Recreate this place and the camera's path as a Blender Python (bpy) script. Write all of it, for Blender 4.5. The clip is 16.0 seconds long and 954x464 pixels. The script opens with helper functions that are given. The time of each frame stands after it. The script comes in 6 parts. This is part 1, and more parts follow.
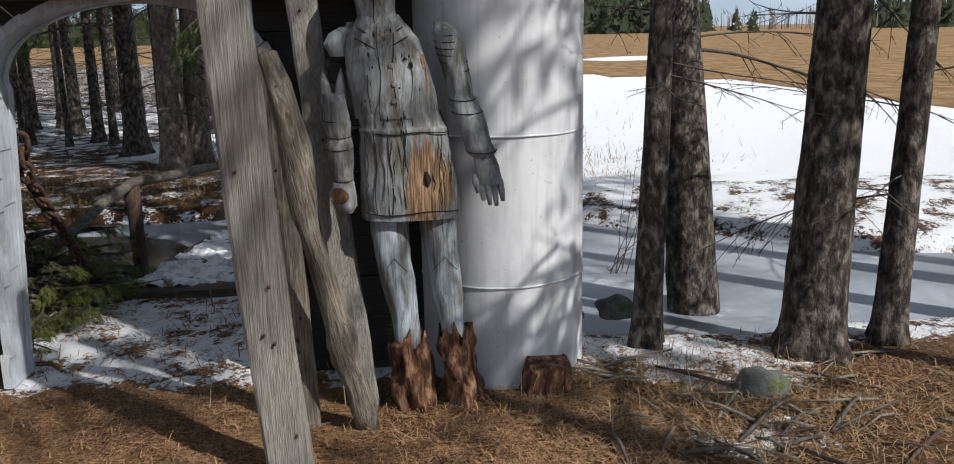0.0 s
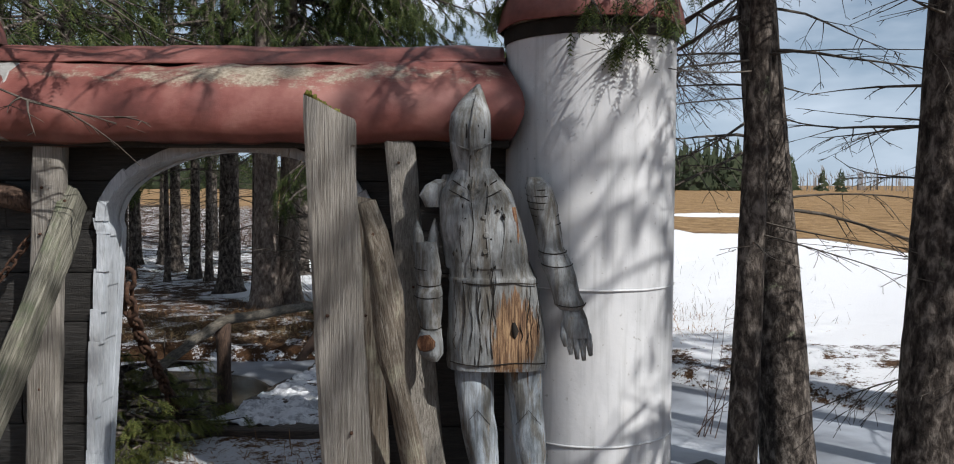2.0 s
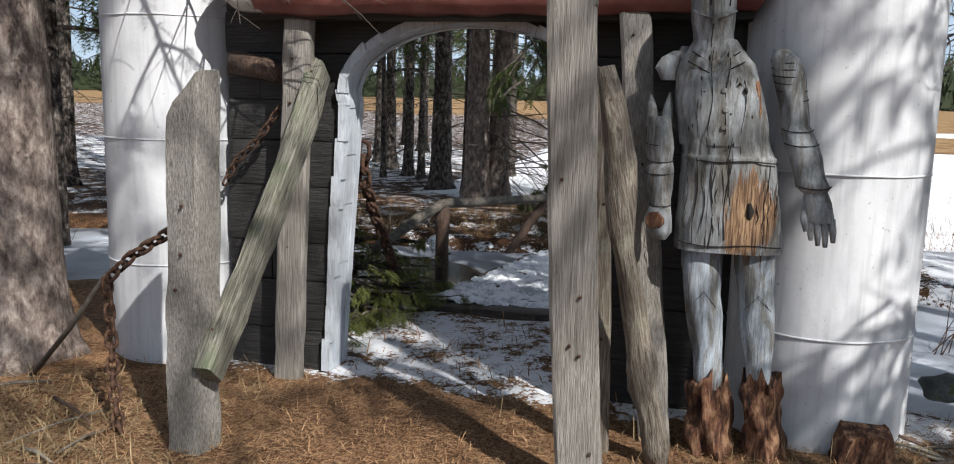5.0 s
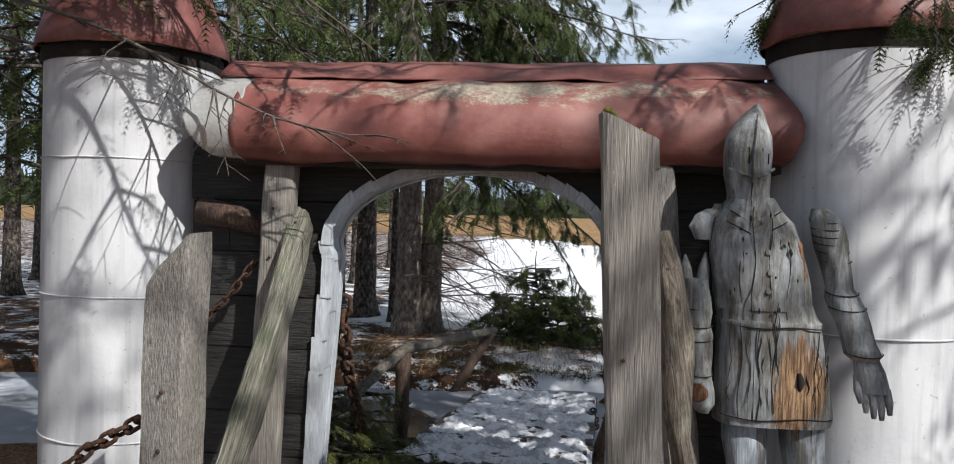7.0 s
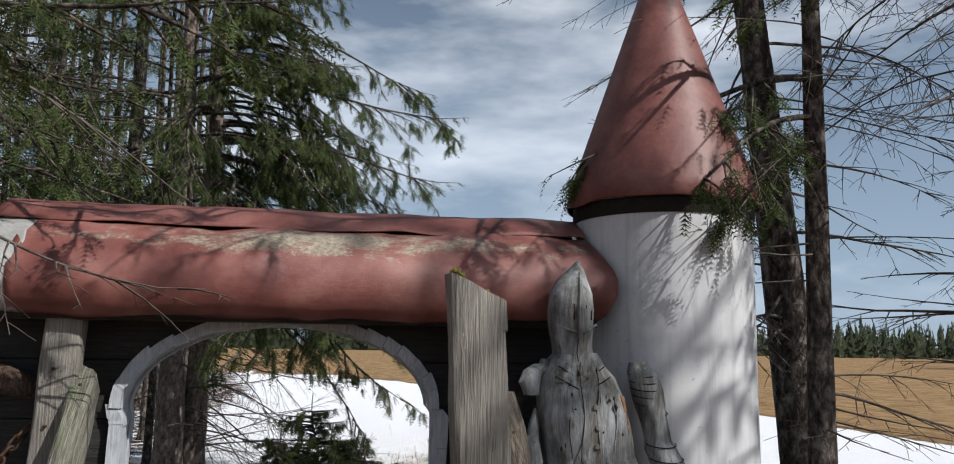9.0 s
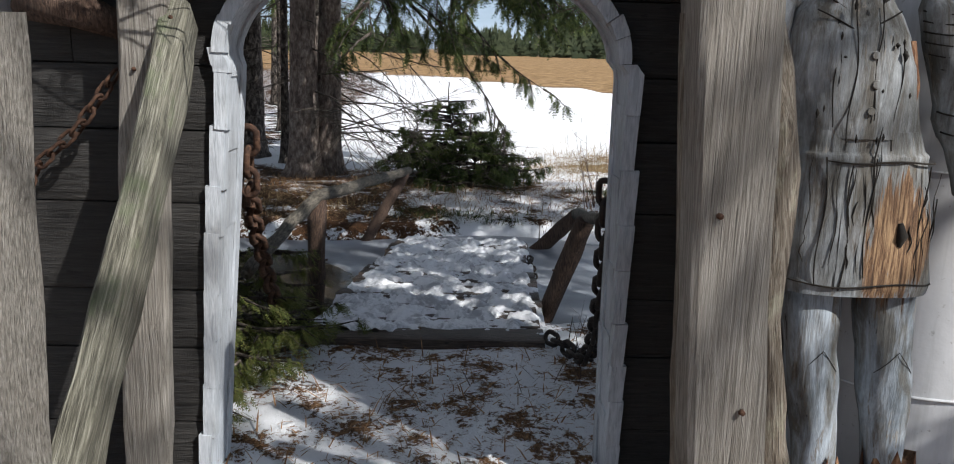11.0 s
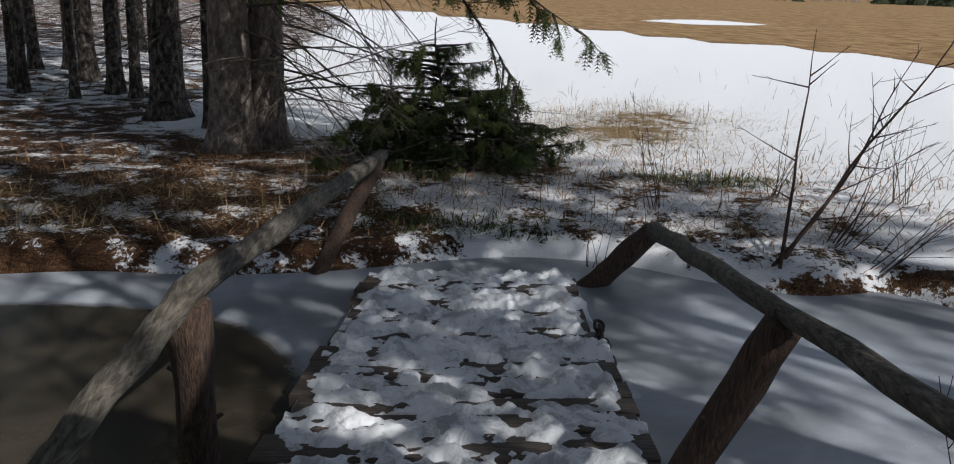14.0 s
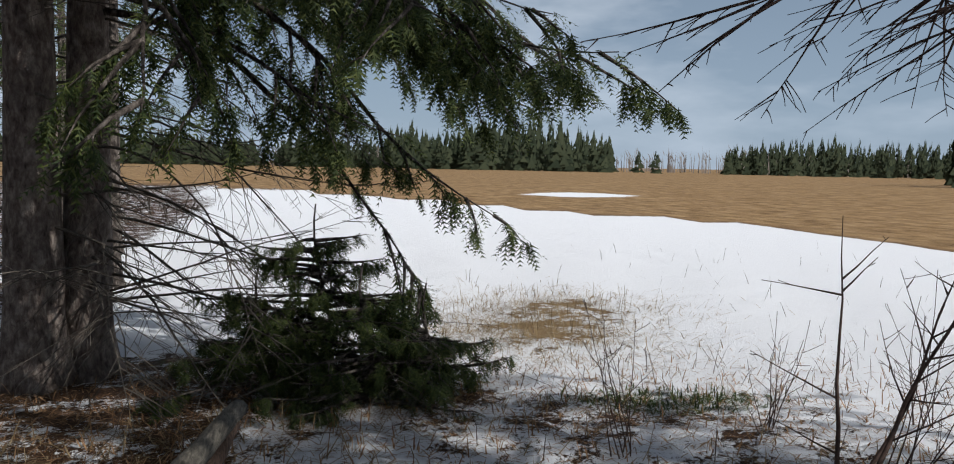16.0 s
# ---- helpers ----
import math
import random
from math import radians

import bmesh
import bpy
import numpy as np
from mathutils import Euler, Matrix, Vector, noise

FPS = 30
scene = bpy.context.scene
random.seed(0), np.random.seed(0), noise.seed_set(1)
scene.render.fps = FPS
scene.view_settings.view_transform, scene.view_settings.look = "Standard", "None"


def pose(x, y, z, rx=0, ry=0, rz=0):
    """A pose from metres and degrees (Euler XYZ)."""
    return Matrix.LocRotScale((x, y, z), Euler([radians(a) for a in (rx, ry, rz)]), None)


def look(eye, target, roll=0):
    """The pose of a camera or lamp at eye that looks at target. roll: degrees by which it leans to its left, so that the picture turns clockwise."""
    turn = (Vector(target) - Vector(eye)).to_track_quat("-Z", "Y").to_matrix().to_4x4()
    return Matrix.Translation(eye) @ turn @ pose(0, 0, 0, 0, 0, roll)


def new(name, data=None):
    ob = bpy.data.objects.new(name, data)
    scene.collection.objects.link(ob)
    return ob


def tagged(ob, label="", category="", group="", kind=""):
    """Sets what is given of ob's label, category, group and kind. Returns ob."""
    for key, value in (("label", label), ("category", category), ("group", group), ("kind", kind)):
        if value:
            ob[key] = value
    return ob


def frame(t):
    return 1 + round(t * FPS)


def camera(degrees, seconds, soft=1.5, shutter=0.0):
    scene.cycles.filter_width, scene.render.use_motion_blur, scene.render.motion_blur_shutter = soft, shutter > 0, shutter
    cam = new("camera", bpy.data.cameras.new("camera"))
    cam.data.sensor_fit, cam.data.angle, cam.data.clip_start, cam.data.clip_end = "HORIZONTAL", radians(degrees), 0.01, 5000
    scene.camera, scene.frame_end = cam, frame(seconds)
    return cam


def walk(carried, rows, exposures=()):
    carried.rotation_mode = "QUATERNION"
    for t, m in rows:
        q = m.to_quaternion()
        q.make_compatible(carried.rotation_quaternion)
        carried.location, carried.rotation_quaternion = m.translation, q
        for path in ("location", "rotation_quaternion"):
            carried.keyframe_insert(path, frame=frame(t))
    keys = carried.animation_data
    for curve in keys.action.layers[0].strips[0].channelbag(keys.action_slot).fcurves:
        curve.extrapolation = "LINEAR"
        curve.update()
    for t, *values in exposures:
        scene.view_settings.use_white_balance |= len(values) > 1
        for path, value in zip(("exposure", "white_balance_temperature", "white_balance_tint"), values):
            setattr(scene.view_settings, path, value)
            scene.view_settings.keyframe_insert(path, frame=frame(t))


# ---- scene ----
cam = camera(59.2, 16.0, soft=1.05)
PATH = [
    (0, (1.19, -4.071, 1.641), (1.356, -2.131, 1.186), -1.4),
    (0.5, (1.114, -4.077, 1.64), (1.225, -2.107, 1.314), -0.8),
    (1, (1.146, -4.078, 1.632), (1.179, -2.087, 1.448), -0.3),
    (1.5, (1.16, -4.059, 1.649), (1.15, -2.062, 1.543), -0.1),
    (2, (1.152, -4.061, 1.651), (1.137, -2.063, 1.547), 0.2),
    (2.5, (1.167, -4.062, 1.656), (1.15, -2.065, 1.549), 0.0),
    (3, (1.168, -4.064, 1.639), (1.143, -2.069, 1.502), 0.1),
    (3.5, (1.182, -4.057, 1.585), (1.142, -2.07, 1.361), 0.6),
    (4, (1.143, -4.056, 1.455), (0.844, -2.102, 1.151), 1.0),
    (4.5, (1.087, -4.058, 1.452), (0.654, -2.133, 1.126), 1.5),
    (4.7, (1.067, -4.063, 1.457), (0.597, -2.146, 1.133), 1.4),
    (6.8, (0.509, -3.827, 1.635), (0.086, -1.875, 1.545), 1.5),
    (7, (0.451, -3.77, 1.644), (0.212, -1.785, 1.602), 1.5),
    (7.5, (0.299, -3.689, 1.663), (0.311, -1.69, 1.717), 1.4),
    (8, (0.219, -3.667, 1.7), (0.375, -1.674, 1.739), 1.1),
    (8.5, (0.204, -3.666, 1.73), (0.492, -1.692, 1.882), 0.9),
    (9, (0.168, -3.673, 1.741), (0.493, -1.719, 2.019), 0.8),
    (9.5, (0.166, -3.645, 1.629), (0.235, -1.651, 1.771), 1.1),
    (10, (0.168, -3.522, 1.518), (0.238, -1.53, 1.356), 1.3),
    (10.2, (0.169, -3.406, 1.474), (0.23, -1.42, 1.239), 1.3),
    (12.3, (-0.209, -1.535, 1.562), (-0.175, 0.401, 1.063), 1.7),
    (12.5, (-0.23, -1.365, 1.545), (-0.187, 0.573, 1.052), 1.0),
    (13, (-0.221, -0.954, 1.478), (-0.126, 0.971, 0.942), 1.4),
    (13.5, (-0.193, -0.472, 1.431), (-0.081, 1.45, 0.891), 1.6),
    (14, (-0.169, 0.011, 1.413), (-0.035, 1.928, 0.859), 1.9),
    (14.5, (-0.148, 0.429, 1.375), (-0.016, 2.34, 0.803), 1.9),
    (15, (-0.158, 0.838, 1.42), (-0.006, 2.809, 1.118), 1.3),
    (15.5, (-0.15, 1.224, 1.427), (0.045, 3.208, 1.256), 0.9),
    (16, (-0.161, 1.583, 1.429), (0.252, 3.534, 1.28), 1.0),
]
EXPOSURES = [(0.0, -0.02), (3.5, 0.06), (4.5, 0.36), (7.0, 0.2), (8.0, -0.12), (9.0, -0.08), (10.2, 0.12), (12.3, 0.4), (13.5, -0.24), (15.0, -0.38), (16.0, -0.32)]
walk(cam, [(t, look(e, g, r)) for t, e, g, r in PATH], EXPOSURES)

# ---- light ----
SUN_FROM = Vector((0.66, -0.62, 0.80)).normalized()
sun = new("sun", bpy.data.lights.new("sun", "SUN"))
sun.data.energy, sun.data.angle, sun.data.color = 5.2, radians(0.55), (1.0, 0.97, 0.925)
sun.matrix_world = look(SUN_FROM * 40, (0, 0, 0))

world = bpy.data.worlds.new("world")
scene.world = world
world.use_nodes = True
wn, wl = world.node_tree.nodes, world.node_tree.links
wn.clear()
sky = wn.new("ShaderNodeTexSky")
sky.sky_type, sky.sun_disc = "NISHITA", False
sky.sun_elevation = math.asin(SUN_FROM.z)
sky.sun_rotation = math.atan2(SUN_FROM.x, SUN_FROM.y)
sky.air_density, sky.dust_density, sky.ozone_density = 1.0, 0.4, 2.6
tc = wn.new("ShaderNodeTexCoord")
mp = wn.new("ShaderNodeMapping")
mp.inputs["Scale"].default_value = (1.6, 1.6, 5.0)
cn = wn.new("ShaderNodeTexNoise")
cn.inputs["Scale"].default_value, cn.inputs["Detail"].default_value, cn.inputs["Roughness"].default_value = 1.5, 6.0, 0.52
cr = wn.new("ShaderNodeValToRGB")
cr.color_ramp.elements[0].position, cr.color_ramp.elements[1].position = 0.47, 0.74
cm = wn.new("ShaderNodeMixRGB")
cm.inputs[2].default_value = (32.0, 32.4, 33.4, 1)
bg = wn.new("ShaderNodeBackground")
bg.inputs["Strength"].default_value = 0.043
wo = wn.new("ShaderNodeOutputWorld")
wl.new(tc.outputs["Generated"], mp.inputs["Vector"])
wl.new(mp.outputs["Vector"], cn.inputs["Vector"])
wl.new(cn.outputs["Fac"], cr.inputs["Fac"])
wl.new(cr.outputs["Color"], cm.inputs[0])
wl.new(sky.outputs["Color"], cm.inputs[1])
sep = wn.new("ShaderNodeSeparateXYZ")
wl.new(tc.outputs["Generated"], sep.inputs[0])
low = wn.new("ShaderNodeMapRange")
low.inputs["From Min"].default_value, low.inputs["From Max"].default_value = 0.0, 0.60
low.inputs["To Min"].default_value, low.inputs["To Max"].default_value = 0.75, 0.0
wl.new(sep.outputs["Z"], low.inputs["Value"])
haze = wn.new("ShaderNodeMixRGB")
haze.inputs[2].default_value = (11.0, 14.4, 18.8, 1)
wl.new(low.outputs["Result"], haze.inputs[0])
wl.new(cm.outputs["Color"], haze.inputs[1])
wl.new(haze.outputs["Color"], bg.inputs["Color"])
wl.new(bg.outputs["Background"], wo.inputs["Surface"])


# ---- materials ----
def blank(name):
    m = bpy.data.materials.new(name)
    m.use_nodes = True
    return m, m.node_tree.nodes, m.node_tree.links, m.node_tree.nodes["Principled BSDF"]


def coords(n, l, scale, obj=True):
    t = n.new("ShaderNodeTexCoord")
    m = n.new("ShaderNodeMapping")
    m.inputs["Scale"].default_value = scale
    l.new(t.outputs["Object"], m.inputs["Vector"])
    return m.outputs["Vector"]


def noise_node(n, l, vec, scale, detail=6.0, rough=0.6, dist=0.0):
    t = n.new("ShaderNodeTexNoise")
    t.inputs["Scale"].default_value, t.inputs["Detail"].default_value = scale, detail
    t.inputs["Roughness"].default_value, t.inputs["Distortion"].default_value = rough, dist
    l.new(vec, t.inputs["Vector"])
    return t.outputs["Fac"]


def ramp(n, l, fac, stops):
    r = n.new("ShaderNodeValToRGB")
    e = r.color_ramp.elements
    e[0].position, e[0].color = stops[0][0], (*stops[0][1], 1)
    e[1].position, e[1].color = stops[-1][0], (*stops[-1][1], 1)
    for p, c in stops[1:-1]:
        k = e.new(p)
        k.color = (*c, 1)
    l.new(fac, r.inputs["Fac"])
    return r.outputs["Color"]


def mix(n, l, fac, a, b, mode="MIX"):
    x = n.new("ShaderNodeMixRGB")
    x.blend_type = mode
    for s, v in ((0, fac), (1, a), (2, b)):
        if isinstance(v, (int, float)):
            x.inputs[s].default_value = v
        elif isinstance(v, tuple):
            x.inputs[s].default_value = (*v, 1)
        else:
            l.new(v, x.inputs[s])
    return x.outputs["Color"]


def maths(n, l, op, a, b=0.0):
    x = n.new("ShaderNodeMath")
    x.operation = op
    x.use_clamp = False
    for s, v in ((0, a), (1, b)):
        if isinstance(v, (int, float)):
            x.inputs[s].default_value = v
        else:
            l.new(v, x.inputs[s])
    return x.outputs["Value"]


def bump(n, l, b, height, strength, dist=0.01, prior=None):
    x = n.new("ShaderNodeBump")
    x.inputs["Strength"].default_value, x.inputs["Distance"].default_value = strength, dist
    l.new(height, x.inputs["Height"])
    if prior:
        l.new(prior, x.inputs["Normal"])
    l.new(x.outputs["Normal"], b.inputs["Normal"])
    return x.outputs["Normal"]


def weathered(name, dark, mid, light, grain=(30, 30, 1.6), rough=0.85, moss=None, moss_amount=0.5, crack_depth=0.75, patch=None, patch_at=0.6, relief=0.7):
    """Old timber: streaks along the grain, broad stains, cracks and, where given, moss or lichen."""
    m, n, l, b = blank(name)
    g = noise_node(n, l, coords(n, l, grain), 4.0, 8, 0.7, 0.4)
    big = noise_node(n, l, coords(n, l, (1, 1, 0.6)), 3.0, 4)
    c = ramp(n, l, g, [(0.36, dark), (0.5, mid), (0.64, light)])
    c = mix(n, l, 0.5, c, ramp(n, l, big, [(0.38, (0.45, 0.42, 0.38)), (0.62, (1.15, 1.15, 1.15))]), "MULTIPLY")
    cracks = noise_node(n, l, coords(n, l, (grain[0] * 1.7, grain[1] * 1.7, grain[2] * 0.35)), 5.0, 3, 0.5, 0.2)
    crack = ramp(n, l, cracks, [(0.31, (0.05, 0.05, 0.05)), (0.36, (1, 1, 1))])
    c = mix(n, l, crack_depth, c, crack, "MULTIPLY")
    if patch:
        pf = ramp(n, l, noise_node(n, l, coords(n, l, (1, 1, 0.55)), 7.0, 8, 0.72), [(patch_at, (0, 0, 0)), (patch_at + 0.05, (1, 1, 1))])
        c = mix(n, l, pf, c, patch)
    if moss:
        mf = ramp(n, l, noise_node(n, l, coords(n, l, (1, 1, 0.7)), 5.0, 7, 0.62), [(1 - moss_amount, (0, 0, 0)), (1.12 - moss_amount, (0.85, 0.85, 0.85))])
        c = mix(n, l, mf, c, moss)
    l.new(c, b.inputs["Base Color"])
    b.inputs["Roughness"].default_value = rough
    h = maths(n, l, "ADD", g, maths(n, l, "MULTIPLY", cracks, 0.8))
    bump(n, l, b, h, relief, 0.012)
    return m


def stained(name, stops, scale=6.0, rough=0.6, metal=0.0, stretch=(1, 1, 1), fine=60.0, relief=0.2, overlay=None, over_at=0.6, over_scale=9.0, over_stretch=(1, 1, 1), spec=0.5):
    """Painted metal, soil, bark and the like: broad stains with fine grain on top."""
    m, n, l, b = blank(name)
    a = noise_node(n, l, coords(n, l, stretch), scale, 8, 0.65, 0.3)
    f = noise_node(n, l, coords(n, l, stretch), fine, 4, 0.6)
    c = ramp(n, l, a, stops)
    c = mix(n, l, 0.35, c, ramp(n, l, f, [(0.3, (0.5, 0.5, 0.5)), (0.7, (1.2, 1.2, 1.2))]), "MULTIPLY")
    if overlay:
        of = ramp(n, l, noise_node(n, l, coords(n, l, over_stretch), over_scale, 9, 0.75), [(over_at, (0, 0, 0)), (over_at + 0.07, (1, 1, 1))])
        c = mix(n, l, of, c, overlay)
    l.new(c, b.inputs["Base Color"])
    b.inputs["Roughness"].default_value, b.inputs["Metallic"].default_value = rough, metal
    b.inputs["Specular IOR Level"].default_value = spec
    bump(n, l, b, maths(n, l, "ADD", f, a), relief, 0.01)
    return m


GREY_WOOD = weathered("weathered grey timber", (0.15, 0.138, 0.12), (0.27, 0.25, 0.222), (0.385, 0.365, 0.335), grain=(44, 44, 1.2), moss=(0.33, 0.345, 0.26), moss_amount=0.34, patch=(0.47, 0.47, 0.42), patch_at=0.68, crack_depth=0.7)
ROUGH_WOOD = weathered("rough sawn grey timber", (0.14, 0.13, 0.115), (0.26, 0.245, 0.22), (0.38, 0.365, 0.335), grain=(34, 34, 11), moss=(0.24, 0.27, 0.17), moss_amount=0.36, patch=(0.45, 0.45, 0.41), patch_at=0.66, crack_depth=0.35, relief=0.9)
MOSSY_WOOD = weathered("mossy grey timber", (0.05, 0.049, 0.038), (0.165, 0.16, 0.125), (0.33, 0.322, 0.27), moss=(0.11, 0.14, 0.07), moss_amount=0.46)
LOG_WOOD = weathered("split log", (0.09, 0.072, 0.054), (0.22, 0.185, 0.145), (0.38, 0.35, 0.30), moss=(0.40, 0.41, 0.30), moss_amount=0.44)
BLACK_BOARD = weathered("black tarred board", (0.008, 0.008, 0.008), (0.018, 0.017, 0.016), (0.035, 0.032, 0.03), grain=(1.6, 30, 30), rough=0.62, patch=(0.30, 0.27, 0.23), patch_at=0.70)
SHINGLE = weathered("painted shingle", (0.34, 0.37, 0.41), (0.44, 0.475, 0.52), (0.53, 0.565, 0.61), grain=(22, 22, 3.0), rough=0.7, relief=0.3, crack_depth=0.3, moss=(0.33, 0.33, 0.31), moss_amount=0.30)
RAIL_WOOD = weathered("debarked pole", (0.035, 0.03, 0.024), (0.10, 0.088, 0.07), (0.19, 0.172, 0.142), grain=(20, 3.0, 20), moss=(0.27, 0.29, 0.2), moss_amount=0.36)
BARK_POST = weathered("reddish bark post", (0.022, 0.013, 0.009), (0.075, 0.044, 0.03), (0.14, 0.09, 0.065))
DECK = weathered("wet deck plank", (0.02, 0.015, 0.012), (0.07, 0.05, 0.04), (0.13, 0.10, 0.08), grain=(2.0, 30, 30), rough=0.55)
BARK = stained("spruce bark", [(0.36, (0.016, 0.013, 0.012)), (0.5, (0.065, 0.054, 0.047)), (0.64, (0.21, 0.182, 0.16))], 9, 0.95, stretch=(2.6, 2.6, 1.3), fine=30, relief=1.0, overlay=(0.20, 0.22, 0.15), over_at=0.62, over_scale=4, spec=0.15)
BARK_PALE = stained("pale spruce bark", [(0.32, (0.06, 0.046, 0.04)), (0.5, (0.20, 0.16, 0.14)), (0.66, (0.38, 0.33, 0.29))], 9, 0.95, stretch=(2.6, 2.6, 1.3), fine=30, relief=1.0, overlay=(0.045, 0.035, 0.03), over_at=0.62, over_scale=5, spec=0.15)
TWIG = stained("dead twig", [(0.3, (0.05, 0.042, 0.036)), (0.7, (0.17, 0.15, 0.13))], 12, 0.95, spec=0.1)
SHRUB = stained("bare shrub stem", [(0.3, (0.045, 0.03, 0.025)), (0.7, (0.13, 0.09, 0.075))], 12, 0.9, spec=0.1)
RED_METAL = stained("faded red sheet metal", [(0.34, (0.10, 0.032, 0.028)), (0.5, (0.18, 0.062, 0.053)), (0.68, (0.27, 0.115, 0.10))], 3.2, 0.55, fine=40, relief=0.12)
BARE_METAL = stained("bare galvanised sheet", [(0.3, (0.32, 0.32, 0.31)), (0.7, (0.52, 0.52, 0.51))], 5, 0.5, 0.3, overlay=(0.42, 0.25, 0.08), over_at=0.66)
RUST = stained("rusty iron", [(0.34, (0.03, 0.016, 0.011)), (0.5, (0.075, 0.038, 0.024)), (0.66, (0.15, 0.08, 0.048))], 30, 0.85, 0.35, relief=0.5)
IRON = stained("dark iron", [(0.3, (0.018, 0.016, 0.015)), (0.7, (0.06, 0.045, 0.038))], 30, 0.6, 0.5, relief=0.4)
ROT = stained("rotten red wood", [(0.38, (0.02, 0.008, 0.005)), (0.5, (0.13, 0.055, 0.028)), (0.64, (0.36, 0.21, 0.12))], 9, 0.95, stretch=(3, 3, 0.8), fine=40, relief=1.0)
DARK = stained("painted recess dark", [(0.3, (0.006, 0.005, 0.004)), (0.7, (0.02, 0.016, 0.012))], 20, 0.95)
STONE = stained("field stone", [(0.3, (0.05, 0.052, 0.05)), (0.7, (0.17, 0.175, 0.165))], 8, 0.9, relief=0.8, overlay=(0.07, 0.085, 0.02), over_at=0.52)
MOSS = stained("moss", [(0.3, (0.07, 0.075, 0.01)), (0.7, (0.19, 0.17, 0.03))], 30, 0.95, relief=0.8)
STRAW = stained("dry grass", [(0.3, (0.16, 0.11, 0.055)), (0.7, (0.42, 0.32, 0.19))], 20, 0.9, spec=0.2)
NEEDLE_STUFF = stained("fallen needle", [(0.36, (0.14, 0.065, 0.03)), (0.64, (0.46, 0.29, 0.16))], 20, 0.9, spec=0.2)


def leaf_material(name, stops, trans):
    m, n, l, b = blank(name)
    g = n.new("ShaderNodeNewGeometry")
    c = ramp(n, l, g.outputs["Random Per Island"], stops)
    l.new(c, b.inputs["Base Color"])
    b.inputs["Roughness"].default_value = 0.65
    b.inputs["Specular IOR Level"].default_value = 0.25
    tr = n.new("ShaderNodeBsdfTranslucent")
    l.new(c, tr.inputs["Color"])
    mx = n.new("ShaderNodeMixShader")
    mx.inputs[0].default_value = trans
    l.new(b.outputs[0], mx.inputs[1])
    l.new(tr.outputs[0], mx.inputs[2])
    l.new(mx.outputs[0], n["Material Output"].inputs["Surface"])
    return m


NEEDLES = leaf_material("spruce needles", [(0.0, (0.022, 0.038, 0.014)), (0.5, (0.05, 0.075, 0.022)), (1.0, (0.12, 0.14, 0.04))], 0.3)
NEEDLES_LIGHT = leaf_material("fresh spruce needles", [(0.0, (0.06, 0.085, 0.02)), (0.6, (0.12, 0.14, 0.035)), (1.0, (0.22, 0.21, 0.07))], 0.35)
FAR_TREE = leaf_material("far conifers", [(0.0, (0.02, 0.032, 0.016)), (1.0, (0.06, 0.075, 0.04))], 0.1)
FAR_BARE = leaf_material("far bare trees", [(0.0, (0.16, 0.135, 0.12)), (1.0, (0.30, 0.265, 0.24))], 0.1)


def tower_paint():
    m, n, l, b = blank("white painted sheet metal")
    v = coords(n, l, (1, 1, 0.35))
    a = noise_node(n, l, v, 3.5, 8, 0.65)
    c = ramp(n, l, a, [(0.3, (0.42, 0.43, 0.45)), (0.55, (0.57, 0.58, 0.60)), (0.75, (0.64, 0.645, 0.65))])
    drip = noise_node(n, l, coords(n, l, (9, 9, 0.5)), 3, 6)
    c = mix(n, l, 0.5, c, ramp(n, l, drip, [(0.34, (0.66, 0.67, 0.66)), (0.5, (1, 1, 1))]), "MULTIPLY")
    speck = ramp(n, l, noise_node(n, l, coords(n, l, (1, 1, 1)), 40, 3), [(0.27, (0.35, 0.33, 0.28)), (0.33, (1, 1, 1))])
    c = mix(n, l, 0.6, c, speck, "MULTIPLY")
    l.new(c, b.inputs["Base Color"])
    b.inputs["Roughness"].default_value = 0.55
    bump(n, l, b, noise_node(n, l, coords(n, l, (1, 1, 1)), 9, 4), 0.15, 0.02)
    return m


TOWER = tower_paint()


